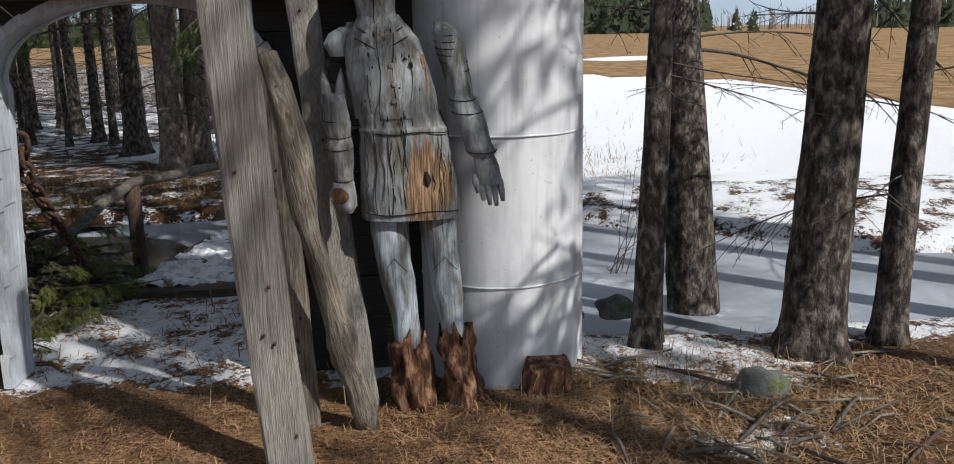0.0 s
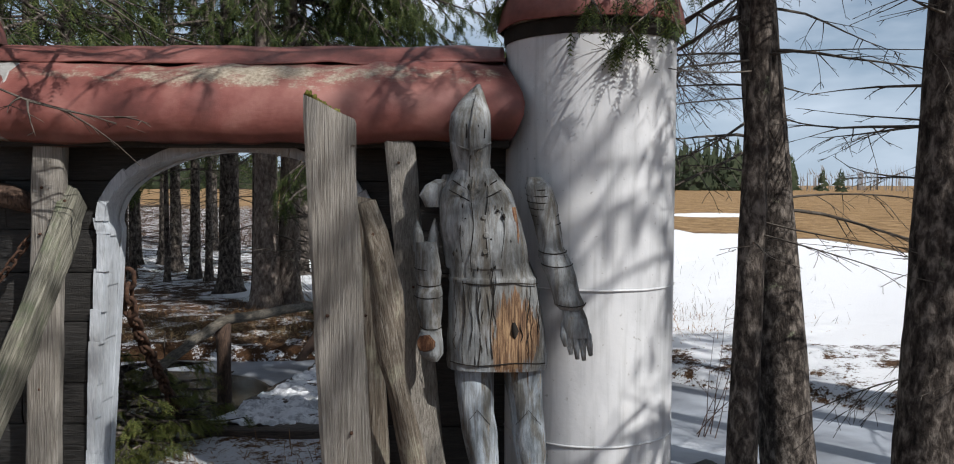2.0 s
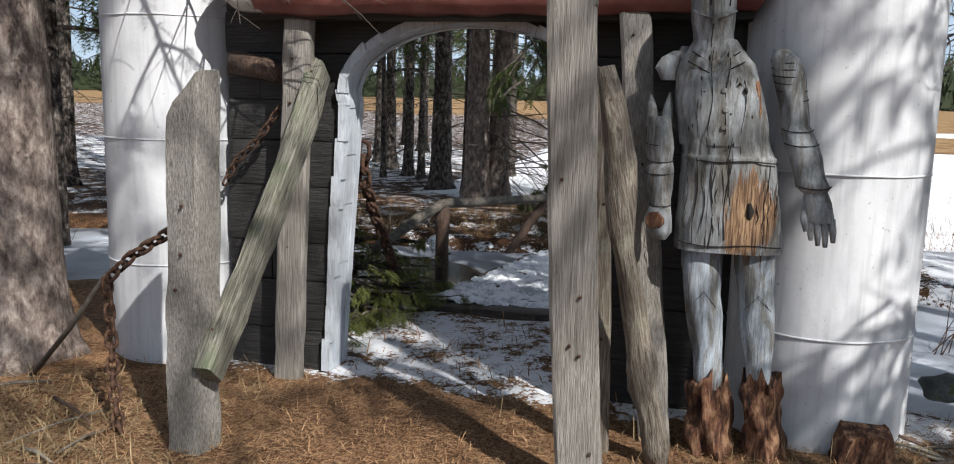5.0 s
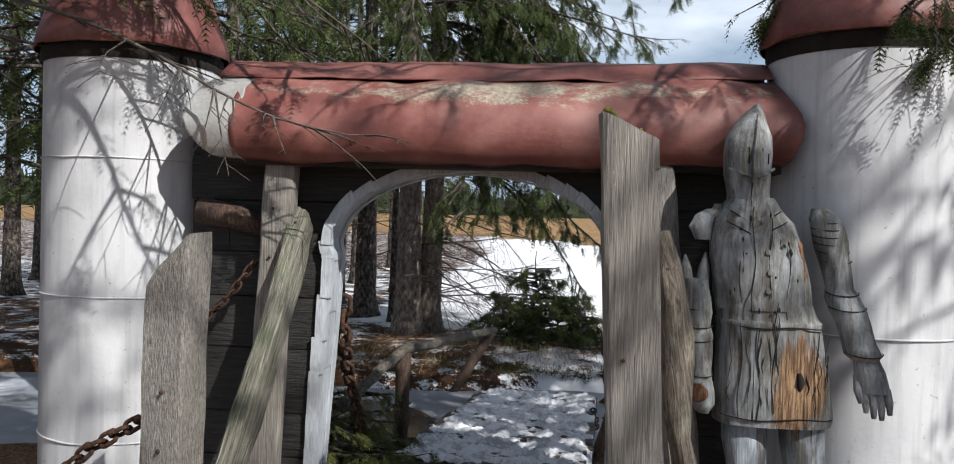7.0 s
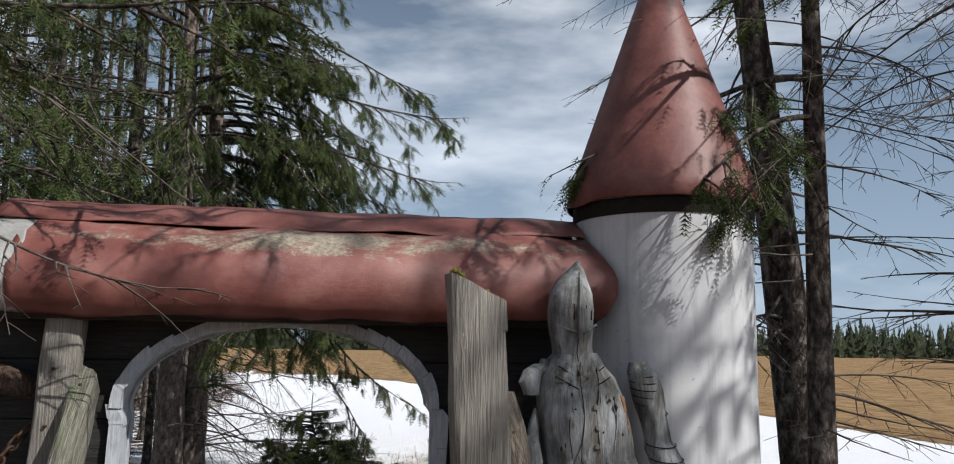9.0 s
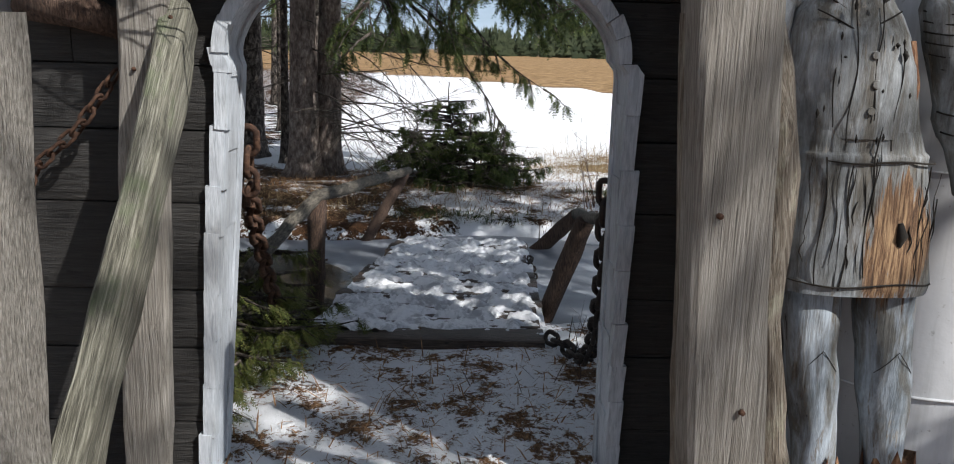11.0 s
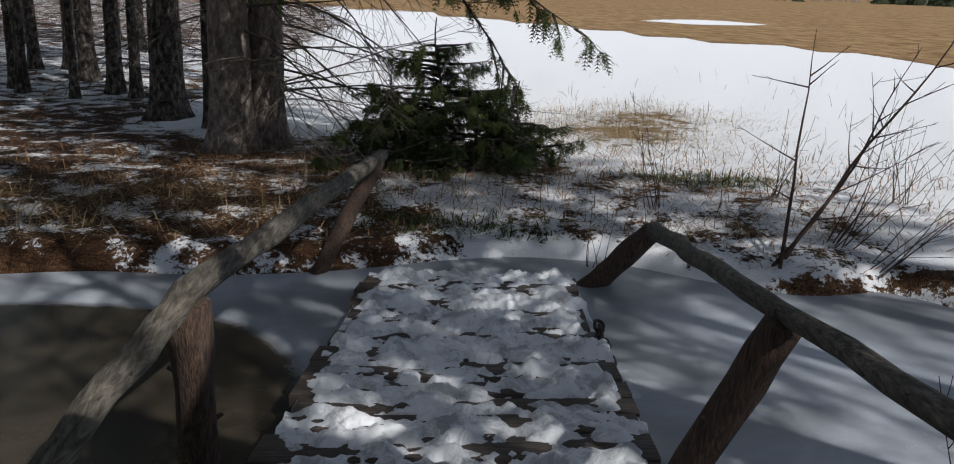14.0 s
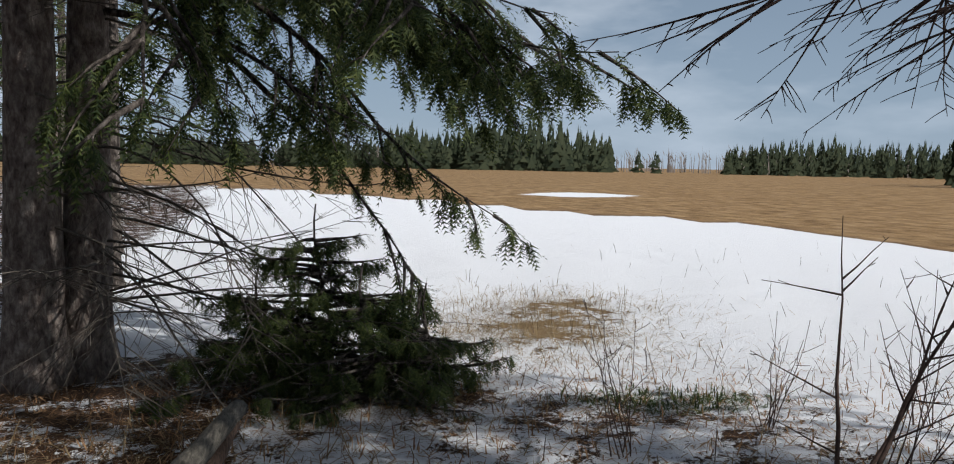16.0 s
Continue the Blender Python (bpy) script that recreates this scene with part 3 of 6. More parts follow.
def build_ground():
    def axis(lo, hi, step, reach, grow=1.18):
        mid = list(np.arange(lo, hi + step / 2, step))
        out, d, up, dn = [], step, [], []
        p, q = mid[-1], mid[0]
        while p < reach:
            d *= grow
            p += d
            up.append(p)
            q -= d
            dn.append(q)
        return np.array(dn[::-1] + mid + up)
    xs = axis(-4.2, 5.6, 0.07, 900)
    ys = axis(-5.5, 10.5, 0.07, 900)
    X, Y = np.meshgrid(xs, ys)
    Z = ground_height(X, Y)
    near, far = creek_edges(X)
    wob = 0.25 * np.sin(X * 1.9 + 1) * np.sin(Y * 1.4) + 0.12 * np.sin(X * 4.1) * np.sin(Y * 3.7 + 2)
    front = smooth01(0.05, -0.35, Y)
    snow = 0.57 - front * 0.57
    # thin snow by the right tower and among the trees beside it
    spot = np.exp(-(((X - 2.75) / 0.55) ** 2 + ((Y + 0.25) / 0.40) ** 2)) + 0.9 * np.exp(-(((X - 2.2) / 0.5) ** 2 + ((Y - 0.1) / 0.4) ** 2))
    snow = np.maximum(snow, np.minimum(spot, 1) * 0.66)
    snow = np.maximum(snow, 0.52 * np.exp(-(((X - 2.55) / 0.45) ** 2 + ((Y + 0.95) / 0.22) ** 2)))
    # left woods: bare litter on the near shore and on the far bank
    wood = smooth01(0.85, -0.75, X + 0.12 * Y - 0.75 + 1.4 * wob) * smooth01(4.15, 4.32, Y) * np.maximum(smooth01(9.0, 7.6, Y), smooth01(-2.2, -3.4, X))
    snow = np.where(Y > 4.3, 1 - 0.62 * wood, snow)
    left = smooth01(-1.1, -2.2, X) * smooth01(4.6, 4.0, Y) * smooth01(-0.5, 0.3, Y)
    snow = snow - 0.5 * left
    bank = smooth01(-0.15, 0.05, Y - far) * smooth01(2.6, 1.4, Y - far) * smooth01(6, 3, X)
    snow = snow - 0.43 * bank * smooth01(0.2, 0.5, X) * smooth01(3.1, 2.3, X)
    tuft = np.exp(-(((X - 1.9) / 0.75) ** 2 + ((Y - 8.6) / 1.1) ** 2)) + 0.9 * np.exp(-(((X - 2.6) / 0.6) ** 2 + ((Y - 9.9) / 0.9) ** 2))
    snow = snow - tuft * 0.6
    past = np.clip(smooth01(-1.0, 1.0, Y - pasture_line(X) + 0.8 * np.sin(X * 0.9) + 0.5 * np.sin(X * 2.7 + Y)), 0, 1)
    drift = np.exp(-(((X - 0.31 * Y - 0.8) / 4.4) ** 2 + ((Y - 45) / 5.0) ** 2))
    snow = np.where(Y > 7.5, np.minimum(snow, 1 - past), snow)
    snow = np.where((Y > 30), np.maximum(snow, drift * 0.9), snow)
    deep_wood = smooth01(-2.0, -4.0, X) * smooth01(8, 10, Y) * smooth01(24, 18, Y)
    snow = np.where(deep_wood > 0, np.minimum(np.maximum(snow, 0.52 * deep_wood), 1 - 0.42 * deep_wood), snow)
    breakup = np.where((Y > 10.5) & (X > -1), 0.10, 0.62)
    breakup = np.where((Y < 4.3) & (Y > 0), 0.55, breakup)
    grass = np.maximum(past, tuft * 0.8)
    ny, nx = X.shape
    idx = np.arange(nx * ny).reshape(ny, nx)
    faces = np.stack([idx[:-1, :-1], idx[:-1, 1:], idx[1:, 1:], idx[1:, :-1]], -1).reshape(-1, 4)
    Z = Z + np.where((np.abs(X) < 8) & (Y < 12), 0.012 * np.clip(snow, 0, 1), 0)
    me = bpy.data.meshes.new("ground")
    me.from_pydata(np.stack([X, Y, Z], -1).reshape(-1, 3).tolist(), [], faces.tolist())
    col = me.color_attributes.new("cover", "FLOAT_COLOR", "POINT")
    # alpha drops on the far bank and right side, painting shaded, damp litter
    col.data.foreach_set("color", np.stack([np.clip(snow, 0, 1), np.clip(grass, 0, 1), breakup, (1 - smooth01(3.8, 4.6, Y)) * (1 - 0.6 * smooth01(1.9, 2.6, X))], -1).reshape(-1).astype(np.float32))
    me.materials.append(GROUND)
    me.polygons.foreach_set("use_smooth", [True] * len(me.polygons))
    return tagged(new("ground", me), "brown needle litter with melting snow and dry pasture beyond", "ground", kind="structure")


build_ground()


def build_ice():
    s = Soup()
    xs = np.linspace(-14, 14, 113)
    rows = []
    for k in range(2):
        row = []
        for x in xs:
            near, far = creek_edges(np.array(float(x)))
            row.append((float(x), float(near if k == 0 else far) + (-0.2 if k == 0 else 0.25), -0.125))
        rows.append(row)
    for i in range(len(xs) - 1):
        s.face([rows[0][i], rows[0][i + 1], rows[1][i + 1], rows[1][i]])
    ob = soup_part("water", s, ICE)
    return tagged(ob, "grey frozen creek with a thawed dark pool", "ice", kind="structure")


build_ice()


# ---- the gate wall ----
SPRING, ARCH_TOP, ARCH_MID, ARCH_A = 1.48, 1.835, -0.05, 0.635


def jamb_x(side, z):
    if side < 0:
        return -0.775 + 0.105 * min(z / SPRING, 1)
    return 0.618 - 0.006 * min(z / SPRING, 1)


def arch_x(side, z, grow=0.0):
    """Inner edge of the opening at height z."""
    if z <= SPRING:
        return jamb_x(side, z) + side * grow
    q = min((z - SPRING) / (ARCH_TOP + grow - SPRING), 1)
    return ARCH_MID + side * (ARCH_A + grow) * (1 - q ** 2.0) ** 0.5


def arch_path(step):
    """Points round the opening from the left foot to the right, with outward directions."""
    pts = []
    z = 0.0
    while z < SPRING:
        pts.append((jamb_x(-1, z), z))
        z += step
    n = int(1.65 / step)
    for i in range(n + 1):
        a = math.pi - math.pi * i / n
        pts.append((ARCH_MID + ARCH_A * math.cos(a), SPRING + (ARCH_TOP - SPRING) * math.sin(a)))
    z = SPRING - step
    while z > -0.01:
        pts.append((jamb_x(1, z), z))
        z -= step
    return pts


WALL_L, WALL_R, WALL_TOP = -1.36, 1.40, 2.06


def build_wall():
    wall = thing("wall_gate", "black tarred plank wall pierced by a low arch", "wall", kind="structure")
    rnd = random.Random(5)

    def piece(x0, x1, z0, z1, y0, y1, name):
        s = Soup()
        k = 5
        zs = [z0 + (z1 - z0) * i / k for i in range(k + 1)]
        front = []
        lo = [(x0(z) if callable(x0) else x0) for z in zs]
        hi = [(x1(z) if callable(x1) else x1) for z in zs]
        rings = []
        for i, z in enumerate(zs):
            e = 0.006 if i in (0, k) else 0.0
            rings.append([(lo[i], y0 + e, z), (hi[i], y0 + e, z), (hi[i], y1, z), (lo[i], y1, z)])
        s.rings(rings)
        return sharp(soup_part(name, s, BLACK_BOARD, wall))

    z = -0.06
    rows = []
    while z < WALL_TOP:
        h = rnd.choice((0.21, 0.24, 0.27, 0.30))
        rows.append((z, min(z + h, WALL_TOP)))
        z += h
    for i, (z0, z1) in enumerate(rows):
        y0 = rnd.uniform(-0.006, 0.014)
        g = 0.005
        gap = 0.012
        if z0 >= ARCH_TOP + gap:
            piece(WALL_L, WALL_R, z0 + g, z1, y0, 0.045, "plank")
            continue
        left = lambda zz: min(arch_x(-1, zz, gap), ARCH_MID - 0.001)
        right = lambda zz: max(arch_x(1, zz, gap), ARCH_MID + 0.001)
        if i % 4 == 2:
            cut = rnd.uniform(-1.2, -1.05)
            piece(WALL_L, cut - 0.004, z0 + g, z1, y0 + rnd.uniform(0, 0.012), 0.045, "plank")
            piece(cut + 0.004, left, z0 + g, z1, y0, 0.045, "plank")
        else:
            piece(WALL_L, left, z0 + g, z1, y0, 0.045, "plank")
        piece(right, WALL_R, z0 + g, z1, y0, 0.045, "plank")
        if i % 2 == 0:
            z2 = min(rows[i + 1][1] if i + 1 < len(rows) else z1, WALL_TOP)
            piece(WALL_L, left, z0, z2, 0.05, 0.15, "back_board")
            piece(right, WALL_R, z0, z2, 0.05, 0.15, "back_board")
    # a charred pole end that pokes out of a broken board
    s = Soup()
    s.tube([(-1.30, -0.05, 1.63), (-1.1, -0.06, 1.60), (-0.93, -0.03, 1.53)], [0.05, 0.055, 0.035], 9, 0, 0.4)
    soup_part("log_stub", s, BARK_POST, wall, "broken weathered log end")
    return wall


build_wall()


def build_arch_trim():
    trim = thing("arch_trim", "pale blue painted wooden shingles lining the arch", "trim", kind="structure")
    rnd = random.Random(11)
    pts = arch_path(0.02)
    lens = [0.0]
    for a, b in zip(pts, pts[1:]):
        lens.append(lens[-1] + math.hypot(b[0] - a[0], b[1] - a[1]))

    def at(d):
        d = min(max(d, 0), lens[-1] - 1e-6)
        i = max(0, np.searchsorted(lens, d) - 1)
        t = (d - lens[i]) / (lens[i + 1] - lens[i])
        a, b = pts[i], pts[i + 1]
        dx, dz = b[0] - a[0], b[1] - a[1]
        k = math.hypot(dx, dz)
        return a[0] + dx * t, a[1] + dz * t, -dz / k, dx / k

    def strip(d0, d1, y0, y1, off0, off1, thick, name, ragged=0.0):
        """A bent shingle from d0 to d1 along the arch, its lower end standing proud."""
        s = Soup()
        rings = []
        k = 4
        for i in range(k + 1):
            t = i / k
            x, z, nx, nz = at(d0 + (d1 - d0) * t)
            o = off0 + (off1 - off0) * t
            yy0 = y0 + rnd.uniform(-ragged, ragged)
            # n points out of the opening (away from its middle)
            rings.append([(x + nx * o, yy0, z + nz * o), (x + nx * o, y1, z + nz * o), (x + nx * (o + thick), y1, z + nz * (o + thick)), (x + nx * (o + thick), yy0, z + nz * (o + thick))])
        s.rings(rings)
        sharp(soup_part(name, s, SHINGLE, trim))

    total = lens[-1]
    half = total / 2
    d = 0.0
    while d < total:
        step = rnd.uniform(0.13, 0.20) if (d < 1.4 or d > total - 1.5) else rnd.uniform(0.06, 0.10)
        e = min(d + step, total)
        # front edging: overlaps downward on both flanks
        flip = d > half
        o = rnd.uniform(-0.004, 0.002)
        a, b = (o - 0.008, o) if not flip else (o, o - 0.008)
        strip(d + 0.002, e + 0.012 if not flip else e, -0.022 - rnd.uniform(0, 0.006), 0.03, a + 0.004, b + 0.004, 0.046 + rnd.uniform(-0.006, 0.006), "shingle", 0.003)
        d = e
    d = 0.0
    while d < total:
        step = rnd.uniform(0.22, 0.34) if (d < 1.4 or d > total - 1.5) else rnd.uniform(0.12, 0.2)
        e = min(d + step, total)
        strip(d, e, 0.031, 0.172 + rnd.uniform(0, 0.014), -0.002, 0.003, 0.013, "shingle", 0.0)
        strip(d, e, 0.15, 0.20 + rnd.uniform(0, 0.008), -0.012 + rnd.uniform(0, 0.006), -0.008, 0.008, "shingle", 0.004)
        d = e
    return trim


build_arch_trim()


def build_roof():
    roof = thing("gate_roof", "dented red sheet metal roof with pale lichen", "roof", (0, 0, 1.9), kind="")

    def sheet(prof, x0f, x1f, thick, mat, name, label="", segs=90, dent=0.02, seed=0.0, wave=0.0):
        s = Soup()
        n = len(prof)
        top, bot = [], []
        for j, (y, z) in enumerate(prof):
            row, row2 = [], []
            x0, x1 = x0f[j], x1f[j]
            for i in range(segs + 1):
                x = x0 + (x1 - x0) * i / segs
                d = dent * noise.noise((x * 2.6 + seed, y * 3, z * 3)) + dent * 0.5 * noise.noise((x * 8 + seed, y * 9, z * 9))
                sag = -0.02 * math.sin((x + 1.2) / 2.5 * math.pi) if j > n // 2 else 0.0
                w = wave * noise.noise((x * 3 + seed, 3.1, j * 0.1)) if j == n - 1 else 0.0
                row.append((x, y - d, z + d + sag - 1.9 + w))
                row2.append((x, y - d + thick, z + d + sag - 1.9 - thick + w))
            top.append(row)
            bot.append(row2)
        for j in range(n - 1):
            for i in range(segs):
                s.face([top[j][i], top[j][i + 1], top[j + 1][i + 1], top[j + 1][i]])
                s.face([bot[j][i], bot[j + 1][i], bot[j + 1][i + 1], bot[j][i + 1]])
        for j, (a, b) in ((0, (top, bot)), (n - 1, (top, bot))):
            for i in range(segs):
                s.face([top[j][i], bot[j][i], bot[j][i + 1], top[j][i + 1]])
        for i in (0, segs):
            for j in range(n - 1):
                s.face([top[j][i], top[j + 1][i], bot[j + 1][i], bot[j][i]])
        ob = soup_part(name, s, mat, roof, label)
        bm = bmesh.new()
        bm.from_mesh(ob.data)
        bmesh.ops.remove_doubles(bm, verts=bm.verts, dist=0.0004)
        bmesh.ops.recalc_face_normals(bm, faces=bm.faces)
        bm.to_mesh(ob.data)
        bm.free()
        return ob

    low = [(-0.06, 2.245), (-0.12, 2.225), (-0.18, 2.19), (-0.235, 2.14), (-0.275, 2.085), (-0.297, 2.03), (-0.298, 1.975), (-0.28, 1.925), (-0.25, 1.885), (-0.19, 1.868)]
    sheet(low, [-1.06] * 10, [1.25, 1.26, 1.28, 1.30, 1.325, 1.335, 1.33, 1.31, 1.29, 1.27], 0.004, ROOF, "lower_sheet", wave=0.03)
    sheet([(y - 0.004, z + 0.004) for y, z in low], [-1.20, -1.21, -1.22, -1.24, -1.26, -1.27, -1.25, -1.21, -1.16, -1.14], [-1.03, -1.02, -1.035, -1.02, -1.03, -1.02, -1.03, -1.025, -1.03, -1.02], 0.004, BARE_METAL, "bare_end", "crumpled bare metal roof end", 20, 0.03, 4.0)
    up = [(0.22, 2.20), (0.13, 2.33), (0.09, 2.345), (0.02, 2.318), (-0.07, 2.268), (-0.105, 2.25)]
    sheet(up, [-1.20] * 6, [1.25] * 6, 0.004, RED_METAL, "ridge_sheet", "red ridge sheet with a lifted lower edge", dent=0.009, seed=7.0, wave=0.02)
    back = [(0.16, 2.30), (0.30, 2.12), (0.37, 1.98), (0.34, 1.90), (0.24, 1.87)]
    sheet(back, [-1.22] * 5, [1.27] * 5, 0.004, RED_METAL, "rear_sheet", dent=0.01, seed=2.0)
    s = Soup()
    s.box((-1.2, -0.2, -0.06), (1.27, 0.27, 0.08))
    soup_part("soffit", s, BLACK_BOARD, roof, "black underside boards")
    return roof


build_roof()


def build_tower(cx, cy, r, top, seams, cone_h, cone_r, label, seed):
    t = thing("tower", label, "tower", (cx, cy, -0.05), "gate towers")
    s = Soup()
    k = 64
    zs = np.linspace(0, top + 0.05, 40)
    rings = []
    for z in zs:
        ring = []
        for j in range(k):
            a = 2 * math.pi * j / k
            q = r * (1 + 0.006 * noise.noise((math.cos(a) * 2 + seed, math.sin(a) * 2, z * 1.3)) + 0.004 * math.sin(a * 2 + seed))
            ring.append((q * math.cos(a), q * math.sin(a), float(z)))
        rings.append(ring)
    s.rings(rings)
    sharp(soup_part("shell", s, TOWER, t), 40)
    for zz in seams:
        s = Soup()
        s.rings([[((r + o) * math.cos(2 * math.pi * j / k), (r + o) * math.sin(2 * math.pi * j / k), zz + 0.05 + h + 0.004 * noise.noise((j * 0.3, seed, zz))) for j in range(k)] for o, h in ((-0.002, -0.005), (0.006, -0.003), (0.006, 0.003), (-0.002, 0.005))], cap=False)
        soup_part("seam", s, TOWER, t, "raised sheet metal seam")
    s = Soup()
    rings = []
    z0 = top + 0.03
    prof = [(cone_r - 0.006, z0 - 0.004), (cone_r, z0)] + [(cone_r * (1 - i / 16) ** 0.97 + 0.012, z0 + cone_h * i / 16) for i in range(1, 17)]
    for q, z in prof:
        ring = []
        for j in range(k):
            a = 2 * math.pi * j / k
            w = q * (1 + 0.012 * noise.noise((math.cos(a) * 1.7 + seed, math.sin(a) * 1.7, z)))
            ring.append((w * math.cos(a), w * math.sin(a), z + (0.02 * noise.noise((math.cos(a) * 2, math.sin(a) * 2, seed)) if z < z0 + 0.01 else 0)))
        rings.append(ring)
    s.rings(rings, cap=False)
    ob = soup_part("cone", s, RED_METAL, t, "faded red sheet metal cone")
    m = ob.modifiers.new("sheet", "SOLIDIFY")
    m.thickness = 0.006
    s = Soup()
    s.rings([[((r + o) * math.cos(2 * math.pi * j / k), (r + o) * math.sin(2 * math.pi * j / k), z) for j in range(k)] for o, z in ((0.004, top - 0.04), (0.012, top - 0.02), (0.012, top + 0.03))], cap=False)
    soup_part("collar", s, DARK, t, "dark collar under the cone")
    return t


build_tower(1.665, 0.03, 0.405, 2.42, (0.50, 1.20), 1.28, 0.448, "white sheet metal tower with a red cone roof", 1.0)
build_tower(-1.765, 0.2, 0.41, 2.40, (0.55, 1.22, 1.86), 1.28, 0.455, "white sheet metal tower with a red cone roof", 4.0)

def limb(s, rnd, start, direction, length, radius, droop, twigs, tips, depth=0, curl=0.0):
    """A branch with side twigs; collects (place, direction, size) where needles may grow."""
    n = max(4, int(length / 0.16)) if depth == 0 else max(3, int(length / 0.13))
    pts, p, d = [Vector(start)], Vector(start), Vector(direction).normalized()
    for i in range(n):
        d = (d + Vector((rnd.uniform(-.12, .12), rnd.uniform(-.12, .12), -droop * 0.16 + curl * (i / n) ** 2 * 0.3 + rnd.uniform(-.06, .06)))).normalized()
        p = p + d * (length / n)
        pts.append(p.copy())
    s.tube([tuple(q) for q in pts], [max(radius * (1 - 0.9 * i / n), 0.0016) for i in range(n + 1)], 5 if radius > 0.008 else 3, cap=False)
    for i in range(1, n + 1):
        if tips is not None:
            tips.append((pts[i], d.copy(), depth, i / n))
    if depth < 2 and twigs > 0:
        for k in range(int(twigs * length * (1.0 if depth == 0 else 1.3))):
            t = rnd.uniform(0.2, 0.98)
            i = min(int(t * n), n - 1)
            q = pts[i].lerp(pts[i + 1], t * n - i)
            along = (pts[i + 1] - pts[i]).normalized()
            side = along.cross(Vector((0, 0, 1))).normalized() * rnd.choice((-1, 1))
            dd = (along * rnd.uniform(0.4, 0.9) + side * rnd.uniform(0.5, 1.0) + Vector((0, 0, rnd.uniform(-0.45, 0.15) - droop * 0.3))).normalized()
            limb(s, rnd, q, dd, length * rnd.uniform(0.16, 0.38) * (1.1 - 0.6 * t), radius * 0.42, droop * 1.2, twigs * 0.9, tips, depth + 1)


# ---- the posts before the gate ----
def post(name, label, a, b, w, d, across, cut, mat, seed, moss=None, segs=16, wear=0.006):
    root = thing(name, label, "post", a, "gate posts")
    off = Vector(a)
    s = timber((0, 0, 0), Vector(b) - off, w, d, across, cut, wear, segs, seed)
    sharp(soup_part("beam", s, mat, root), 40)
    rnd = random.Random(seed)
    dirn = (Vector(b) - off)
    ax = Vector(across).normalized()
    fr = Vector((ax.y, -ax.x, 0))
    for i in range(5):
        t = rnd.uniform(0.15, 0.92)
        p = dirn * t + ax * rnd.uniform(-w * 0.32, w * 0.32) + fr * (d / 2 - 0.004)
        k = Soup()
        k.tube([tuple(p), tuple(p + fr * 0.010)], [0.007, 0.006], 7)
        soup_part("nail", k, RUST, root, "rusty nail head")
    if moss:
        m = Soup()
        top = dirn
        for i in range(26):
            u = rnd.uniform(-0.5, 0.5)
            p = top + ax * (u * w * 0.9) + fr * rnd.uniform(-d * 0.4, d * 0.4) + Vector((0, 0, -cut * (u + 0.5)))
            m.tube([tuple(p - Vector((0, 0, 0.004))), tuple(p + Vector((rnd.uniform(-.01, .01), rnd.uniform(-.01, .01), rnd.uniform(0.006, 0.014))))], [0.013, 0.004], 6)
        soup_part("moss_cap", m, MOSS, root, "yellow green moss cap")
    return root


post("wooden_post", "weathered grey squared post with a slanted mossy top", (0.72, -1.08, -0.15), (0.60, -1.05, 1.985), 0.175, 0.10, (1, 0.12, 0), 0.10, GREY_WOOD, 3, True, 22)
post("wooden_post", "weathered grey post standing close to the black wall", (0.955, -0.42, -0.1), (0.775, -0.20, 1.93), 0.135, 0.07, (1, 0.1, 0), 0.09, GREY_WOOD, 8)
post("wooden_post", "lichen covered narrow post behind a taller one", (0.74, -0.62, -0.1), (0.665, -0.60, 1.62), 0.075, 0.09, (1, 0.1, 0), 0.02, LOG_WOOD, 13)
post("wooden_post", "thick grey rough sawn post with a greenish side", (-0.925, -1.08, -0.12), (-0.89, -1.05, 1.36), 0.175, 0.14, (1, -0.25, 0), -0.20, ROUGH_WOOD, 21, None, 20, 0.009)
post("wooden_post", "weathered grey post nailed to the black wall", (-0.965, -0.13, -0.1), (-0.855, -0.15, 1.87), 0.145, 0.07, (1, 0.05, 0), -0.10, GREY_WOOD, 27)


